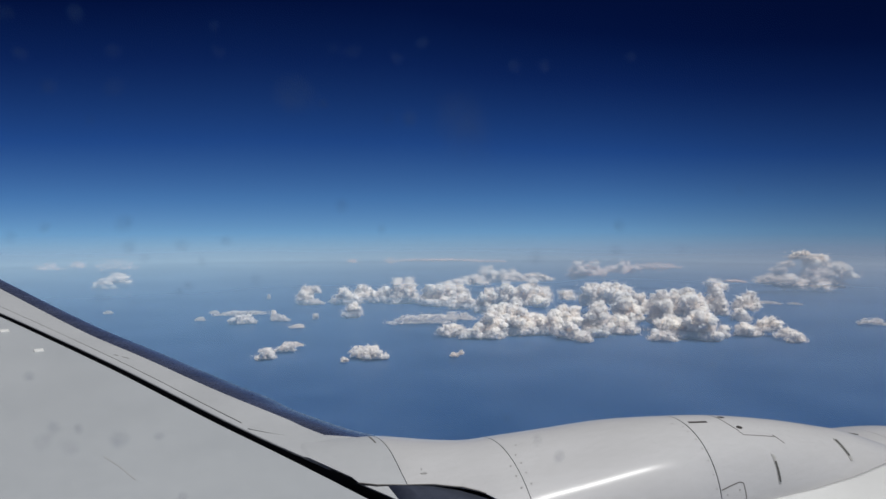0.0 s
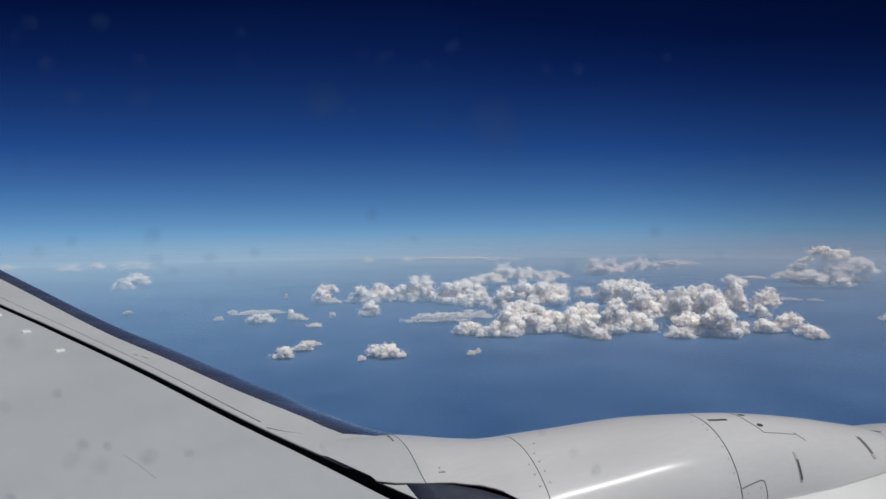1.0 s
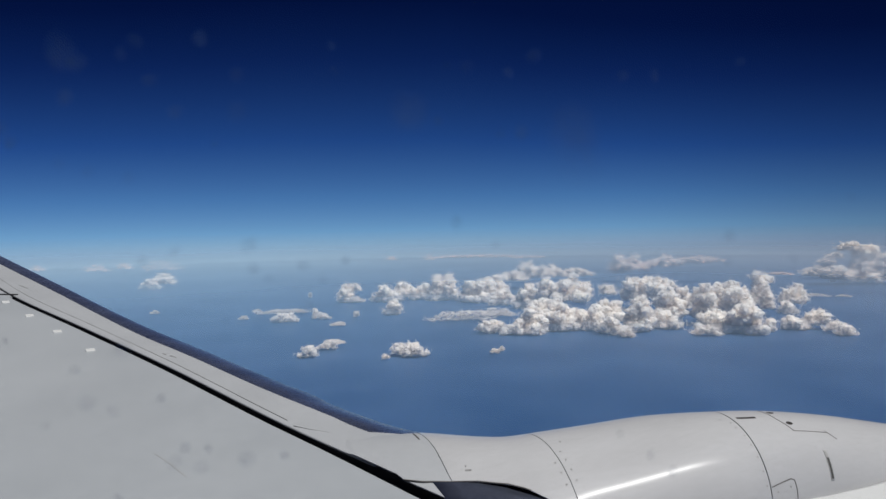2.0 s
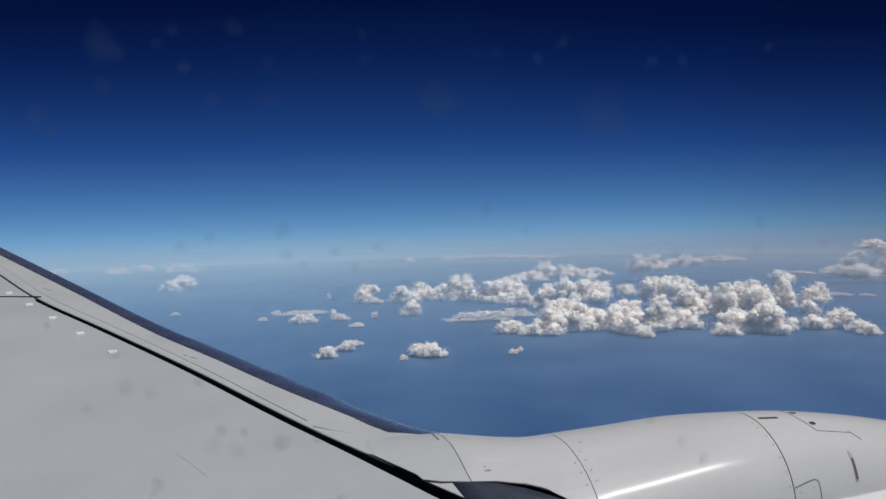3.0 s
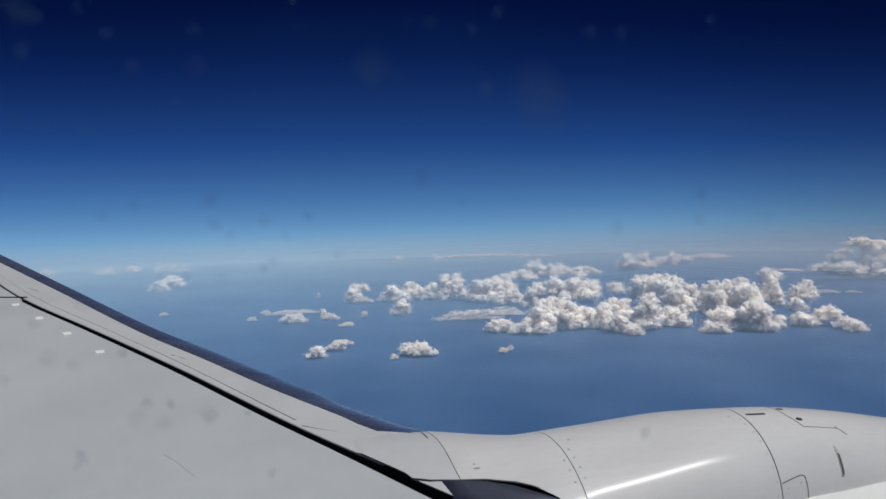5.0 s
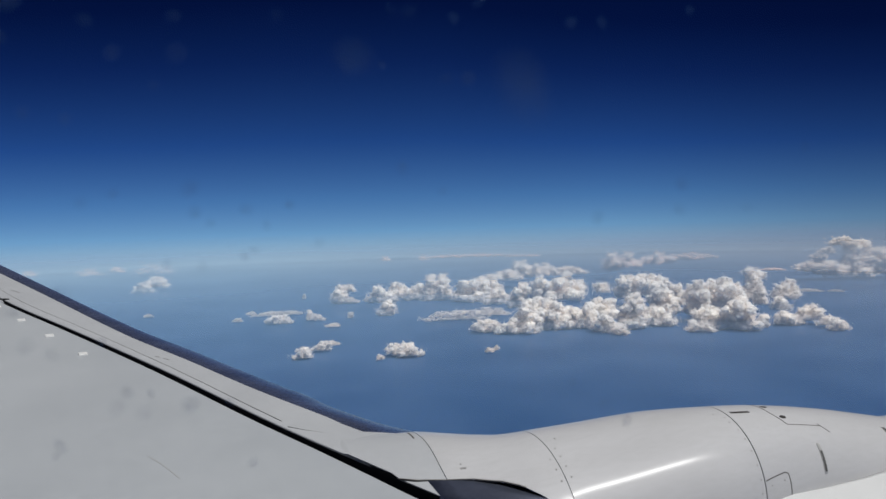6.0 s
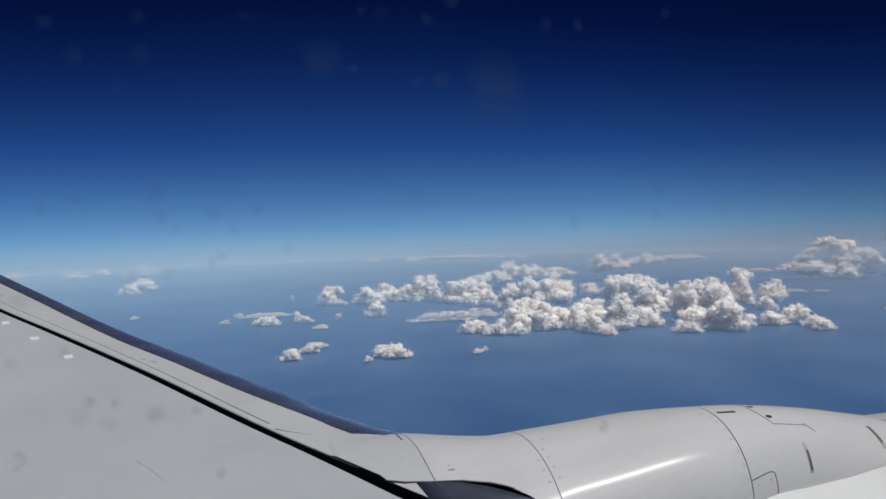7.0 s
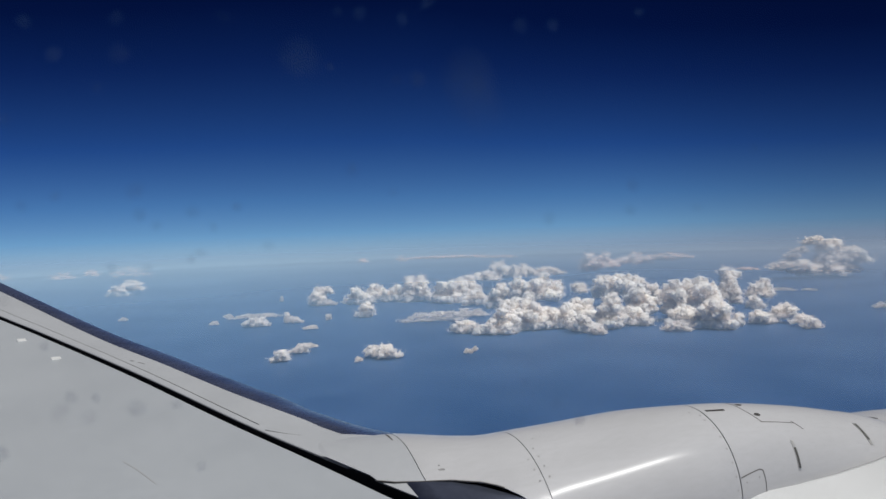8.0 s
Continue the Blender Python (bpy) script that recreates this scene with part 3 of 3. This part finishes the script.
for x, p in ((2.535, -11.7), (2.578, -17.4), (2.576, -23.5), (2.588, -32.2), (2.590, -40.7), (2.590, -50.5), (2.590, -60.9), (2.588, -70.9), (2.583, -80.2), (2.655, -77.6), (2.744, -76.7),
             (1.673, -9.0), (1.636, -17.3), (1.580, -23.6), (1.582, -30.0), (1.636, -23.7), (1.636, -30.1), (1.636, -36.5), (1.582, -36.5), (1.172, -19.1)):
    cowl_disc("fastener", x, p, 0.0043, 0.0043, M_FAST)
cowl_disc("drain_hole", 1.174, -21.2, 0.016, 0.006, M_FAST, "small dark vent")
cowl_line("ring_joint", [(1.050, 10.5), (1.043, 4.6), (1.040, 0.2)], 0.008, M_JOINT, "short dark end of the cowl joint")
cowl_line("edge_seal", [(0.862, -24.2), (0.94, -26.4), (1.2, -26.4), (1.32, -28.2), (1.38, -30.6), (1.41, -32.4)], 0.004, M_JOINT, "dark rubber seal along the fairing edge", 0.002)


def wing_line(name, pts, width, mat, lift=0.0015, label="", over=0.0):
    """A thin band on the wing's upper surface through points (x, y)."""
    v = []
    for i, (x, y) in enumerate(pts):
        a, b = pts[max(i - 1, 0)], pts[min(i + 1, len(pts) - 1)]
        t = Vector((b[0] - a[0], b[1] - a[1], 0)).normalized()
        sx, sy = -t.y * width / 2, t.x * width / 2
        for k, h in ((1, -0.004), (1, lift), (-1, lift), (-1, -0.004)):
            v.append((x + sx * k, y + sy * k, wing_z(y + sy * k) + h + over))
    return link_mesh(name, v, grid_faces(len(pts), 4) + [(0, 1, 2, 3), tuple(range(len(v) - 4, len(v)))], mat, wing, label, False)


M_SCRATCH = material("scratched_paint", (0.315, 0.32, 0.33), 0.6)
M_SEAM = material("paint_seam", (0.23, 0.23, 0.235), 0.6)
wing_line("slat_joint", [(smooth_interp(y, GAP_Y, GAP_X) + 0.045 + 0.014 * (y - 4.3), y) for y in np.linspace(4.3, 13, 30)], 0.0045, M_SEAM, 0.006)
wing_line("slat_joint", [(0.455, 4.205), (0.535, 4.13), (0.625, 4.06)], 0.0028, M_SCRATCH, 0.006)
wing_line("skin_joint", [(-1.715, 8.335), (-2.3, 8.51), (-3.4, 8.85)], 0.011, M_DARK, 0.012)
wing_line("slat_mark", [(-0.285, 5.845), (-0.262, 5.815)], 0.012, M_SEAM, 0.007, "short dark mark on the slat")
wing_line("slat_mark", [(-0.232, 5.777), (-0.190, 5.722)], 0.010, M_SEAM, 0.007, "short dark mark on the slat")
wing_line("slat_mark", [(-1.80, 8.84), (-1.74, 8.74), (-1.68, 8.64)], 0.012, M_SEAM, 0.007, "short dark mark on the slat")
wing_line("scratch", [(-0.25, 4.03), (-0.18, 3.90), (-0.10, 3.72)], 0.006, M_SCRATCH, 0.0012, "fine scratch in the paint")

# ------------------------------------------------------------------ fuselage wall and cabin window
HULL_Y, HULL_Z, HULL_R, LINING_R = -1.715, -0.20, 1.88, 1.79
WIN_X0, WIN_X1, WIN_A0, WIN_A1 = -0.11, 0.31, 0.5, 12.0
hx = [-7.0, -4.0, -1.5, WIN_X0, WIN_X1, 1.5, 4.0, 7.0]
ha = [WIN_A0, WIN_A1] + list(np.linspace(20, 350, 45))


def hull(r, a, x):
    return (x, HULL_Y + r * math.cos(radians(a)), HULL_Z + r * math.sin(radians(a)))


fuselage = empty("fuselage", "white airliner fuselage wall round the cabin", "fuselage")
nA = len(ha)
for name, r, mat, label in (("skin", HULL_R, M_SKIN, "white painted outer skin"), ("lining", LINING_R, M_LINING, "beige cabin lining")):
    v = [hull(r, a, x) for x in hx for a in ha]
    f = [q for q in grid_faces(len(hx), nA, True) if not (q[0] == 3 * nA)]
    f += [tuple(range(nA)), tuple(range((len(hx) - 1) * nA, len(hx) * nA))]
    link_mesh(name, v, f, mat, fuselage, label)
rv = [hull(r, a, x) for r in (LINING_R, HULL_R) for x, a in ((WIN_X0, WIN_A0), (WIN_X1, WIN_A0), (WIN_X1, WIN_A1), (WIN_X0, WIN_A1))]
link_mesh("window_reveal", rv, grid_faces(2, 4, True), M_LINING, fuselage, "beige window reveal", False)

window = empty("window_1", "cabin window pane with faint dried smudges", "window", kind="structure")


def glass_material():
    m = bpy.data.materials.new("clear_pane")
    m.use_nodes = True
    n, l = m.node_tree.nodes, m.node_tree.links
    n.clear()
    out, mix, hole, shine = (n.new(k) for k in ("ShaderNodeOutputMaterial", "ShaderNodeMixShader", "ShaderNodeBsdfTransparent", "ShaderNodeBsdfGlossy"))
    mix.inputs[0].default_value = 0.015
    shine.inputs["Roughness"].default_value = 0.05
    l.new(hole.outputs[0], mix.inputs[1])
    l.new(shine.outputs[0], mix.inputs[2])
    l.new(mix.outputs[0], out.inputs[0])
    return m


def smudge_material():
    """Dried drops: soft round films, denser in the middle."""
    m = bpy.data.materials.new("dried_film")
    m.use_nodes = True
    n, l = m.node_tree.nodes, m.node_tree.links
    n.clear()
    out, mix, hole, film = (n.new(k) for k in ("ShaderNodeOutputMaterial", "ShaderNodeMixShader", "ShaderNodeBsdfTransparent", "ShaderNodeBsdfTranslucent"))
    film.inputs[0].default_value = (0.27, 0.39, 0.60, 1)
    co, far, fall, noi, mul, mul2, info = (n.new(k) for k in ("ShaderNodeTexCoord", "ShaderNodeVectorMath", "ShaderNodeMapRange", "ShaderNodeTexNoise", "ShaderNodeMath", "ShaderNodeMath", "ShaderNodeObjectInfo"))
    far.operation, mul.operation, mul2.operation = "LENGTH", "MULTIPLY", "MULTIPLY_ADD"
    fall.interpolation_type = "SMOOTHSTEP"
    fall.inputs[1].default_value, fall.inputs[2].default_value, fall.inputs[3].default_value, fall.inputs[4].default_value = 0.1, 1.0, 0.29, 0.0
    noi.inputs["Scale"].default_value, noi.inputs["Detail"].default_value = 2.3, 5
    mul2.inputs[1].default_value, mul2.inputs[2].default_value = 0.7, 0.45
    l.new(co.outputs["Object"], far.inputs[0])
    l.new(far.outputs[1], fall.inputs[0])
    l.new(co.outputs["Object"], noi.inputs[0])
    l.new(info.outputs["Random"], mul2.inputs[0])
    l.new(noi.outputs[0], mul.inputs[0])
    l.new(fall.outputs[0], mul.inputs[1])
    fin = n.new("ShaderNodeMath")
    fin.operation = "MULTIPLY"
    l.new(mul.outputs[0], fin.inputs[0])
    l.new(mul2.outputs[0], fin.inputs[1])
    l.new(fin.outputs[0], mix.inputs[0])
    l.new(hole.outputs[0], mix.inputs[1])
    l.new(film.outputs[0], mix.inputs[2])
    l.new(mix.outputs[0], out.inputs[0])
    return m


PANE_Y = 0.102
pv = [(x, y, z) for y in (PANE_Y - 0.002, PANE_Y + 0.002) for x, z in ((WIN_X0, -0.17), (WIN_X1, -0.17), (WIN_X1, 0.175), (WIN_X0, 0.175))]
pane = link_mesh("pane", pv, [(0, 1, 2, 3), (7, 6, 5, 4), (0, 4, 5, 1), (1, 5, 6, 2), (2, 6, 7, 3), (3, 7, 4, 0)], glass_material(), window, "clear acrylic pane", False)
pane.visible_shadow = False
SPECKS = (
    (-0.0105, 0.0215, 0.0027), (-0.0089, 0.0203, 0.0016), (-0.0042, 0.0215, 0.001), (-0.0026, 0.023, 0.0012), (0.0044, 0.0237, 0.0012), (-0.0101, 0.0165, 0.0014),
    (-0.0013, 0.0187, 0.0012), (0.0084, 0.0196, 0.0013), (0.0084, 0.0153, 0.0016), (0.0014, 0.0151, 0.0011), (-0.0081, 0.0082, 0.0012), (-0.011, 0.0091, 0.0011),
    (-0.0039, 0.0075, 0.001), (-0.0172, 0.0129, 0.0016), (-0.0159, 0.0113, 0.001), (0.0058, 0.0115, 0.001), (0.0203, 0.0204, 0.0011), (0.0199, 0.0235, 0.0008),
    (0.0347, 0.0218, 0.001), (0.0374, 0.0217, 0.0013), (0.047, 0.0236, 0.0014), (0.0433, 0.0212, 0.0011), (0.0605, 0.0214, 0.0014), (0.0655, 0.0216, 0.0013),
    (0.0451, 0.0134, 0.0013), (0.0421, 0.0132, 0.0011), (0.0334, 0.0147, 0.0008), (0.0534, 0.0105, 0.0062), (0.0526, 0.0139, 0.0045), (0.0296, 0.0157, 0.0031),
    (0.08, 0.0241, 0.0013),
)
SPOTS = (
    (-0.0027, -0.0022, 0.0012), (0.0093, -0.0007, 0.0014), (0.0097, -0.0035, 0.0011), (0.0157, -0.0033, 0.0011), (0.021, -0.0029, 0.0011), (0.0181, -0.0054, 0.0009),
    (0.0115, -0.0049, 0.0009), (0.0641, -0.0058, 0.0015), (0.0777, -0.005, 0.0014), (0.0897, -0.005, 0.0014), (0.0357, 0.0015, 0.0013), (0.0411, -0.0016, 0.0009),
    (0.0008, -0.0011, 0.0009), (0.0246, -0.0078, 0.0009), (0.0165, -0.0084, 0.001), (0.0103, -0.0101, 0.0012), (0.0153, -0.0091, 0.0009), (0.0063, -0.0096, 0.0008),
    (0.0782, -0.0013, 0.0013), (0.0596, -0.0289, 0.0012), (0.1008, 0.0042, 0.0013),
)
STAINS = (
    (-0.0103, -0.0143, 0.0009), (-0.0092, -0.0182, 0.0014), (-0.0065, -0.0193, 0.0011), (0.0013, -0.0245, 0.0013), (0.0001, -0.0261, 0.0016), (0.003, -0.0271, 0.0014),
    (0.0083, -0.0266, 0.0015), (0.0039, -0.0249, 0.0008), (-0.0061, -0.03, 0.0012), (-0.0066, -0.0311, 0.0008), (-0.0012, -0.0183, 0.0009), (0.0128, -0.0267, 0.0009),
    (-0.0053, -0.0122, 0.0013), (-0.0171, -0.0105, 0.0006), (-0.0136, -0.0204, 0.001), (0.0153, -0.0347, 0.0011), (0.0682, -0.0354, 0.0012), (0.0646, -0.0325, 0.0011),
)
blob = [(0, 0.12, 0)] + [(math.cos(t) * k, 0, math.sin(t) * k) for t, k in zip(np.linspace(0, 2 * math.pi, 20, endpoint=False), rng0.uniform(0.85, 1.1, 20))]
blob_mesh = bpy.data.meshes.new("smudge")
blob_mesh.from_pydata(blob, [], [(0, 1 + j, 1 + (j + 1) % 20) for j in range(20)])
blob_mesh.materials.append(smudge_material())
for i, (x, z, r) in enumerate(SPECKS + SPOTS + STAINS):
    ob = new("smudge", blob_mesh)
    ob.parent = window
    ob.location, ob.scale, ob.rotation_euler = (x, PANE_Y - 0.006, z), (r * (0.8 + 0.1 * (i % 5)), r * 0.2, r * (1.2 - 0.1 * (i % 4))), (0, i * 1.3, 0)

# ------------------------------------------------------------------ clouds


def ico(sub):
    bm = bmesh.new()
    bmesh.ops.create_icosphere(bm, subdivisions=sub, radius=1.0)
    v = np.array([p.co[:] for p in bm.verts])
    f = np.array([[q.index for q in p.verts] for p in bm.faces])
    bm.free()
    return v, f


BALL, PUFF = ico(2), ico(1)
rng = np.random.default_rng(7)
BASE_Z = -276.0
ROUGH_BIG, ROUGH_FINE = bpy.data.textures.new("billow", "CLOUDS"), bpy.data.textures.new("fine_billow", "CLOUDS")
ROUGH_BIG.noise_scale, ROUGH_BIG.noise_depth = 17.0, 3
ROUGH_FINE.noise_basis = "VORONOI_F1"
ROUGH_FINE.noise_scale, ROUGH_FINE.noise_depth = 5.2, 2


def lump(vs, fs, count, shape, centre, r, flat):
    v, f = shape
    q = v * (r * rng.uniform(0.86, 1.14, len(v)))[:, None]
    q[:, 2] *= flat
    vs.append(q + centre)
    fs.append(f + count)
    return count + len(v)


def flecks(places, size, mat, parent):
    """Loose flecks of vapour at the places given, each a small bent scrap of its own."""
    k = len(places)
    a, b = rng.normal(size=(k, 3)), rng.normal(size=(k, 3))
    a *= (size * rng.uniform(0.5, 1.3, k) / np.linalg.norm(a, axis=1))[:, None]
    b *= (size * rng.uniform(0.5, 1.3, k) / np.linalg.norm(b, axis=1))[:, None]
    a[:, 2] *= 0.6
    b[:, 2] *= 0.6
    v = np.stack((places - a, places - b, places + a, places + b), 1).reshape(-1, 3)
    i = np.arange(k) * 4
    f = np.concatenate((np.stack((i, i + 1, i + 2), 1), np.stack((i, i + 2, i + 3), 1)))
    ob = link_mesh("vapour", v.tolist(), f.tolist(), mat, parent, "thin ragged vapour", False)
    return ob


def billows(name, label, lobes, mat, wisp, group, flat=0.85, kids=9, tiny=3, fringe=1.7, fray=5.0, core=1.0):
    """One cloud: lobes (x, y, width, height, lift) of heaped billows, each with smaller ones on it and those with smaller ones again, and ragged vapour round them."""
    vs, fs, n, loose = [], [], 0, []
    for cx, cy, w, h, lift in lobes:
        far = math.hypot(cx, cy)
        away = np.array([cx / far, cy / far, 0])
        right = np.array([away[1], -away[0], 0])
        deep = min(0.5 * w, 1.5 * h)
        step = min(0.25 * h, 0.19 * w)
        w *= 1.05
        m = max(3, int(w / step * 1.1))
        skew = rng.uniform(-0.3, 0.3)
        floor_z = BASE_Z + lift
        for i in range(m):
            u = -1 + 2 * (i + rng.uniform(0.15, 0.85)) / m
            top = h * max(0.3, 1 - abs(u - skew) ** 3 * 0.8) * rng.uniform(0.78, 1.08)
            r = step * rng.uniform(0.7, 1.15)
            z = min(r * 0.6, 0.45 * top)
            for z in np.arange(z, max(top - r * flat * 0.6, z + 0.01), r * 1.25):
                c = np.array([cx, cy, 0]) + right * (u * max(0.0, w / 2 - r * 0.9) + rng.normal() * r * 0.25) + away * rng.uniform(-0.5, 0.5) * deep
                c[2] = floor_z + min(z, max(0.3 * r, top - r * flat))
                n = lump(vs, fs, n, BALL, c, r * core, flat)
                for _ in range(kids):
                    d = rng.normal(size=3) - away * 0.4
                    d[2] = d[2] * 0.8 + 0.15
                    d /= np.linalg.norm(d)
                    rc = r * rng.uniform(0.22, 0.5)
                    cc = c + d * r * (1, 1, flat)
                    cc[2] = max(cc[2], floor_z + rc * 0.3)
                    n = lump(vs, fs, n, PUFF, cc, rc * core, flat)
                    for _ in range(tiny):
                        d2 = d + rng.normal(size=3) * 0.8
                        d2 /= np.linalg.norm(d2)
                        ct = cc + d2 * rc * (1, 1, flat)
                        loose.append(np.concatenate((ct, d2, [rc, far])))
                        if core == 1.0 and rc * 0.45 > 0.0009 * far:
                            n = lump(vs, fs, n, PUFF, ct, rc * rng.uniform(0.25, 0.5), flat)
        # torn ends drawn out along the flat base
        for _ in range(int(fray * 26)):
            u = np.clip(rng.normal() * 0.27, -0.55, 0.55)
            p = np.array([cx, cy, 0]) + right * u * w + away * rng.uniform(-0.7, 0.2) * deep
            p[2] = floor_z + h * abs(rng.normal()) * 0.22
            loose.append(np.concatenate((p, (0, 0, 1), [0.12 * h, far])))
    ob = link_mesh(name, np.concatenate(vs).tolist(), np.concatenate(fs).tolist(), mat)
    # melt the lumps into one skin and roughen it
    far = math.hypot(lobes[0][0], lobes[0][1])
    tall = sum(k[3] for k in lobes) / len(lobes)
    melt = ob.modifiers.new("melt", "REMESH")
    melt.mode, melt.voxel_size, melt.use_smooth_shade = "VOXEL", min(max(far * 0.0008, 0.9), 2.2), True
    for tex, amount in ((ROUGH_BIG, -min(0.16 * tall, 7.0)), (ROUGH_FINE, -min(0.15 * tall, 6.0))):
        d = ob.modifiers.new("roughen", "DISPLACE")
        d.texture, d.strength, d.mid_level, d.texture_coords = tex, amount, 0.5, "GLOBAL"
    q = np.array(loose)
    copies = max(1, int(round(3 * fringe)))
    q = np.repeat(q, copies, axis=0)
    out = np.minimum(np.abs(rng.normal(size=(len(q), 1))), 1.9) * q[:, 6:7] * 0.9 + rng.uniform(-0.2, 0.3, (len(q), 1)) * q[:, 6:7]
    places = q[:, :3] + q[:, 3:6] * out + rng.normal(size=(len(q), 3)) * q[:, 6:7] * (0.45, 0.45, 0.25)
    flecks(places, 0.0007 * far, wisp, ob)
    return tagged(ob, label, "cloud", group, "stuff")


def bank(*lobes):
    billows("cumulus_tower", "sunlit white cumulus in a long bank over the sea", lobes, M_CLOUD, M_WISP, "cumulus clouds")


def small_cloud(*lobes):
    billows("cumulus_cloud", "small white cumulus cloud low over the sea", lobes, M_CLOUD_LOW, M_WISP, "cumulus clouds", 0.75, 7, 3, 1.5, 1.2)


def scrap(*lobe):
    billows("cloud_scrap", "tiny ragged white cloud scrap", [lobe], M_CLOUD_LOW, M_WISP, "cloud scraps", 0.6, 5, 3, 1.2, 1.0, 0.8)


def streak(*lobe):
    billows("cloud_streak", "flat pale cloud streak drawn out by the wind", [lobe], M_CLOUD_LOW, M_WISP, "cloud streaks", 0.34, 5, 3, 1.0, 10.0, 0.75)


def horizon_cloud(*lobe):
    billows("horizon_cloud", "faint pinkish cloud on the hazy horizon", [lobe], M_CLOUD_FAR, M_WISP_FAR, "horizon clouds", 0.32, 5, 2, 0.5, 5.0, 0.33)


# the long bank, from its thin end to its tallest towers
bank((439, 2443, 55, 57, 0), (462, 2448, 54, 26, 35), (467, 2427, 57, 18, 0))
bank((572, 2403, 92, 51, 0), (633, 2443, 88, 52, 6), (682, 2414, 78, 54, 0))
bank((503, 2081, 57, 41, 0))
bank((731, 2368, 68, 77, 0), (766, 2348, 62, 84, 0), (812, 2267, 93, 71, 0), (872, 2305, 64, 60, 11))
bank((921, 2314, 59, 61, 17), (1027, 2434, 92, 37, 45))
bank((1124, 2557, 97, 59, 41), (1201, 2509, 117, 39, 47), (1276, 2462, 113, 26, 50))
bank((870, 2165, 83, 41, 0), (895, 2056, 67, 58, 0), (913, 2046, 43, 41, 35))
bank((653, 1662, 89, 27, 0), (697, 1613, 98, 40, 0), (720, 1611, 65, 65, 0))
bank((930, 1963, 76, 68, 24), (970, 1913, 115, 72, 31), (1011, 1919, 58, 55, 32))
bank((839, 1815, 107, 66, 0), (788, 1625, 61, 76, 0), (816, 1630, 68, 57, 0))
bank((858, 1619, 89, 56, 0), (941, 1649, 88, 52, 18))
bank((882, 1531, 73, 41, 0), (890, 1483, 35, 21, 0))
bank((1139, 1998, 51, 35, 33), (1177, 1900, 108, 72, 32), (1206, 1813, 97, 65, 31))
bank((961, 1549, 72, 78, 0), (967, 1545, 41, 52, 31))
bank((1090, 1628, 87, 67, 14), (1037, 1550, 78, 44, 0), (1149, 1653, 54, 64, 28))
bank((1164, 1568, 76, 82, 14), (1228, 1612, 68, 77, 21))
bank((1218, 1540, 90, 73, 37), (1113, 1482, 76, 49, 0))
bank((1416, 1699, 71, 83, 23), (1401, 1642, 35, 58, 15))
bank((1149, 1437, 69, 65, 0), (1162, 1403, 61, 67, 0), (1224, 1427, 29, 27, 0))
bank((1063, 1433, 63, 19, 0))
bank((1525, 1709, 44, 37, 20), (1550, 1695, 53, 52, 18), (1471, 1643, 49, 33, 0))
bank((1291, 1422, 67, 28, 0), (1341, 1417, 73, 34, 8))
bank((1337, 1353, 45, 22, 4), (1328, 1312, 42, 24, 0))
# a tall tower apart, and a bright sheet behind the bank
# the tower's shaded aft face is left open as a notch between lobes
billows("thundercloud", "tall hazy white cloud tower standing apart", ((2259, 2169, 79, 104, 42), (2179, 2199, 119, 46, 21), (2123, 2221, 114, 36, 31), (2168, 2204, 128, 50, 31), (2227, 2182, 97, 31, 121), (2292, 2156, 84, 119, 23), (2355, 2132, 127, 61, 50), (2241, 2176, 173, 44, 8), (2325, 2143, 89, 63, 17), (2144, 2213, 55, 21, 75), (2174, 2202, 53, 25, 92)), M_CLOUD_HIGH, M_WISP, "cumulus clouds")
billows("anvil_cloud", "flat-topped bright cloud sheet far behind the bank", ((1443, 2455, 70, 59, 55), (1492, 2424, 95, 47, 65), (1565, 2377, 137, 34, 77), (1649, 2324, 148, 20, 88), (1695, 2295, 114, 16, 95)), M_CLOUD_HIGH, M_WISP_FAR, "cumulus clouds", flat=0.8)
# small clouds, scraps and streaks in front
small_cloud((374, 1467, 43, 20, 0), (397, 1443, 51, 26, 0))
small_cloud((192, 1523, 43, 19, 0))
small_cloud((243, 1590, 43, 17, 0), (265, 1618, 44, 9, 5))
small_cloud((206, 2057, 77, 23, 0))
small_cloud((292, 2086, 22, 26, 0), (311, 2064, 36, 17, 0))
small_cloud((-198, 3247, 84, 39, 0), (-147, 3295, 98, 46, 12))
scrap(104, 2146, 24, 9, 0)
scrap(350, 2626, 10, 18, 0)
scrap(400, 2068, 16, 17, 0)
scrap(332, 1433, 15, 9, 0)
scrap(548, 1407, 19, 9, 0)
scrap(569, 1425, 12, 9, 0)
scrap(531, 2445, 30, 17, 0)
scrap(-137, 2391, 25, 8, 0)
scrap(150, 2281, 25, 10, 0)
scrap(1715, 1448, 67, 17, 0)
streak(218, 2231, 137, 11, 0)
streak(323, 1919, 35, 9, 0)
streak(636, 1884, 163, 25, 0)
streak(760, 1918, 92, 20, 0)
streak(1805, 1889, 60, 8, 3)
streak(1866, 1852, 40, 5, 2)
# low on the horizon
horizon_cloud(-493, 4139, 120, 34, 23)
horizon_cloud(-356, 4047, 69, 31, 36)
horizon_cloud(-177, 3924, 186, 55, 30)
horizon_cloud(-797, 4346, 62, 29, 23)
horizon_cloud(817, 3354, 41, 20, 72)
horizon_cloud(965, 3251, 45, 30, 73)
horizon_cloud(1149, 3124, 380, 10, 86)
horizon_cloud(1325, 3002, 140, 7, 84)
horizon_cloud(2008, 2296, 90, 8, 33)
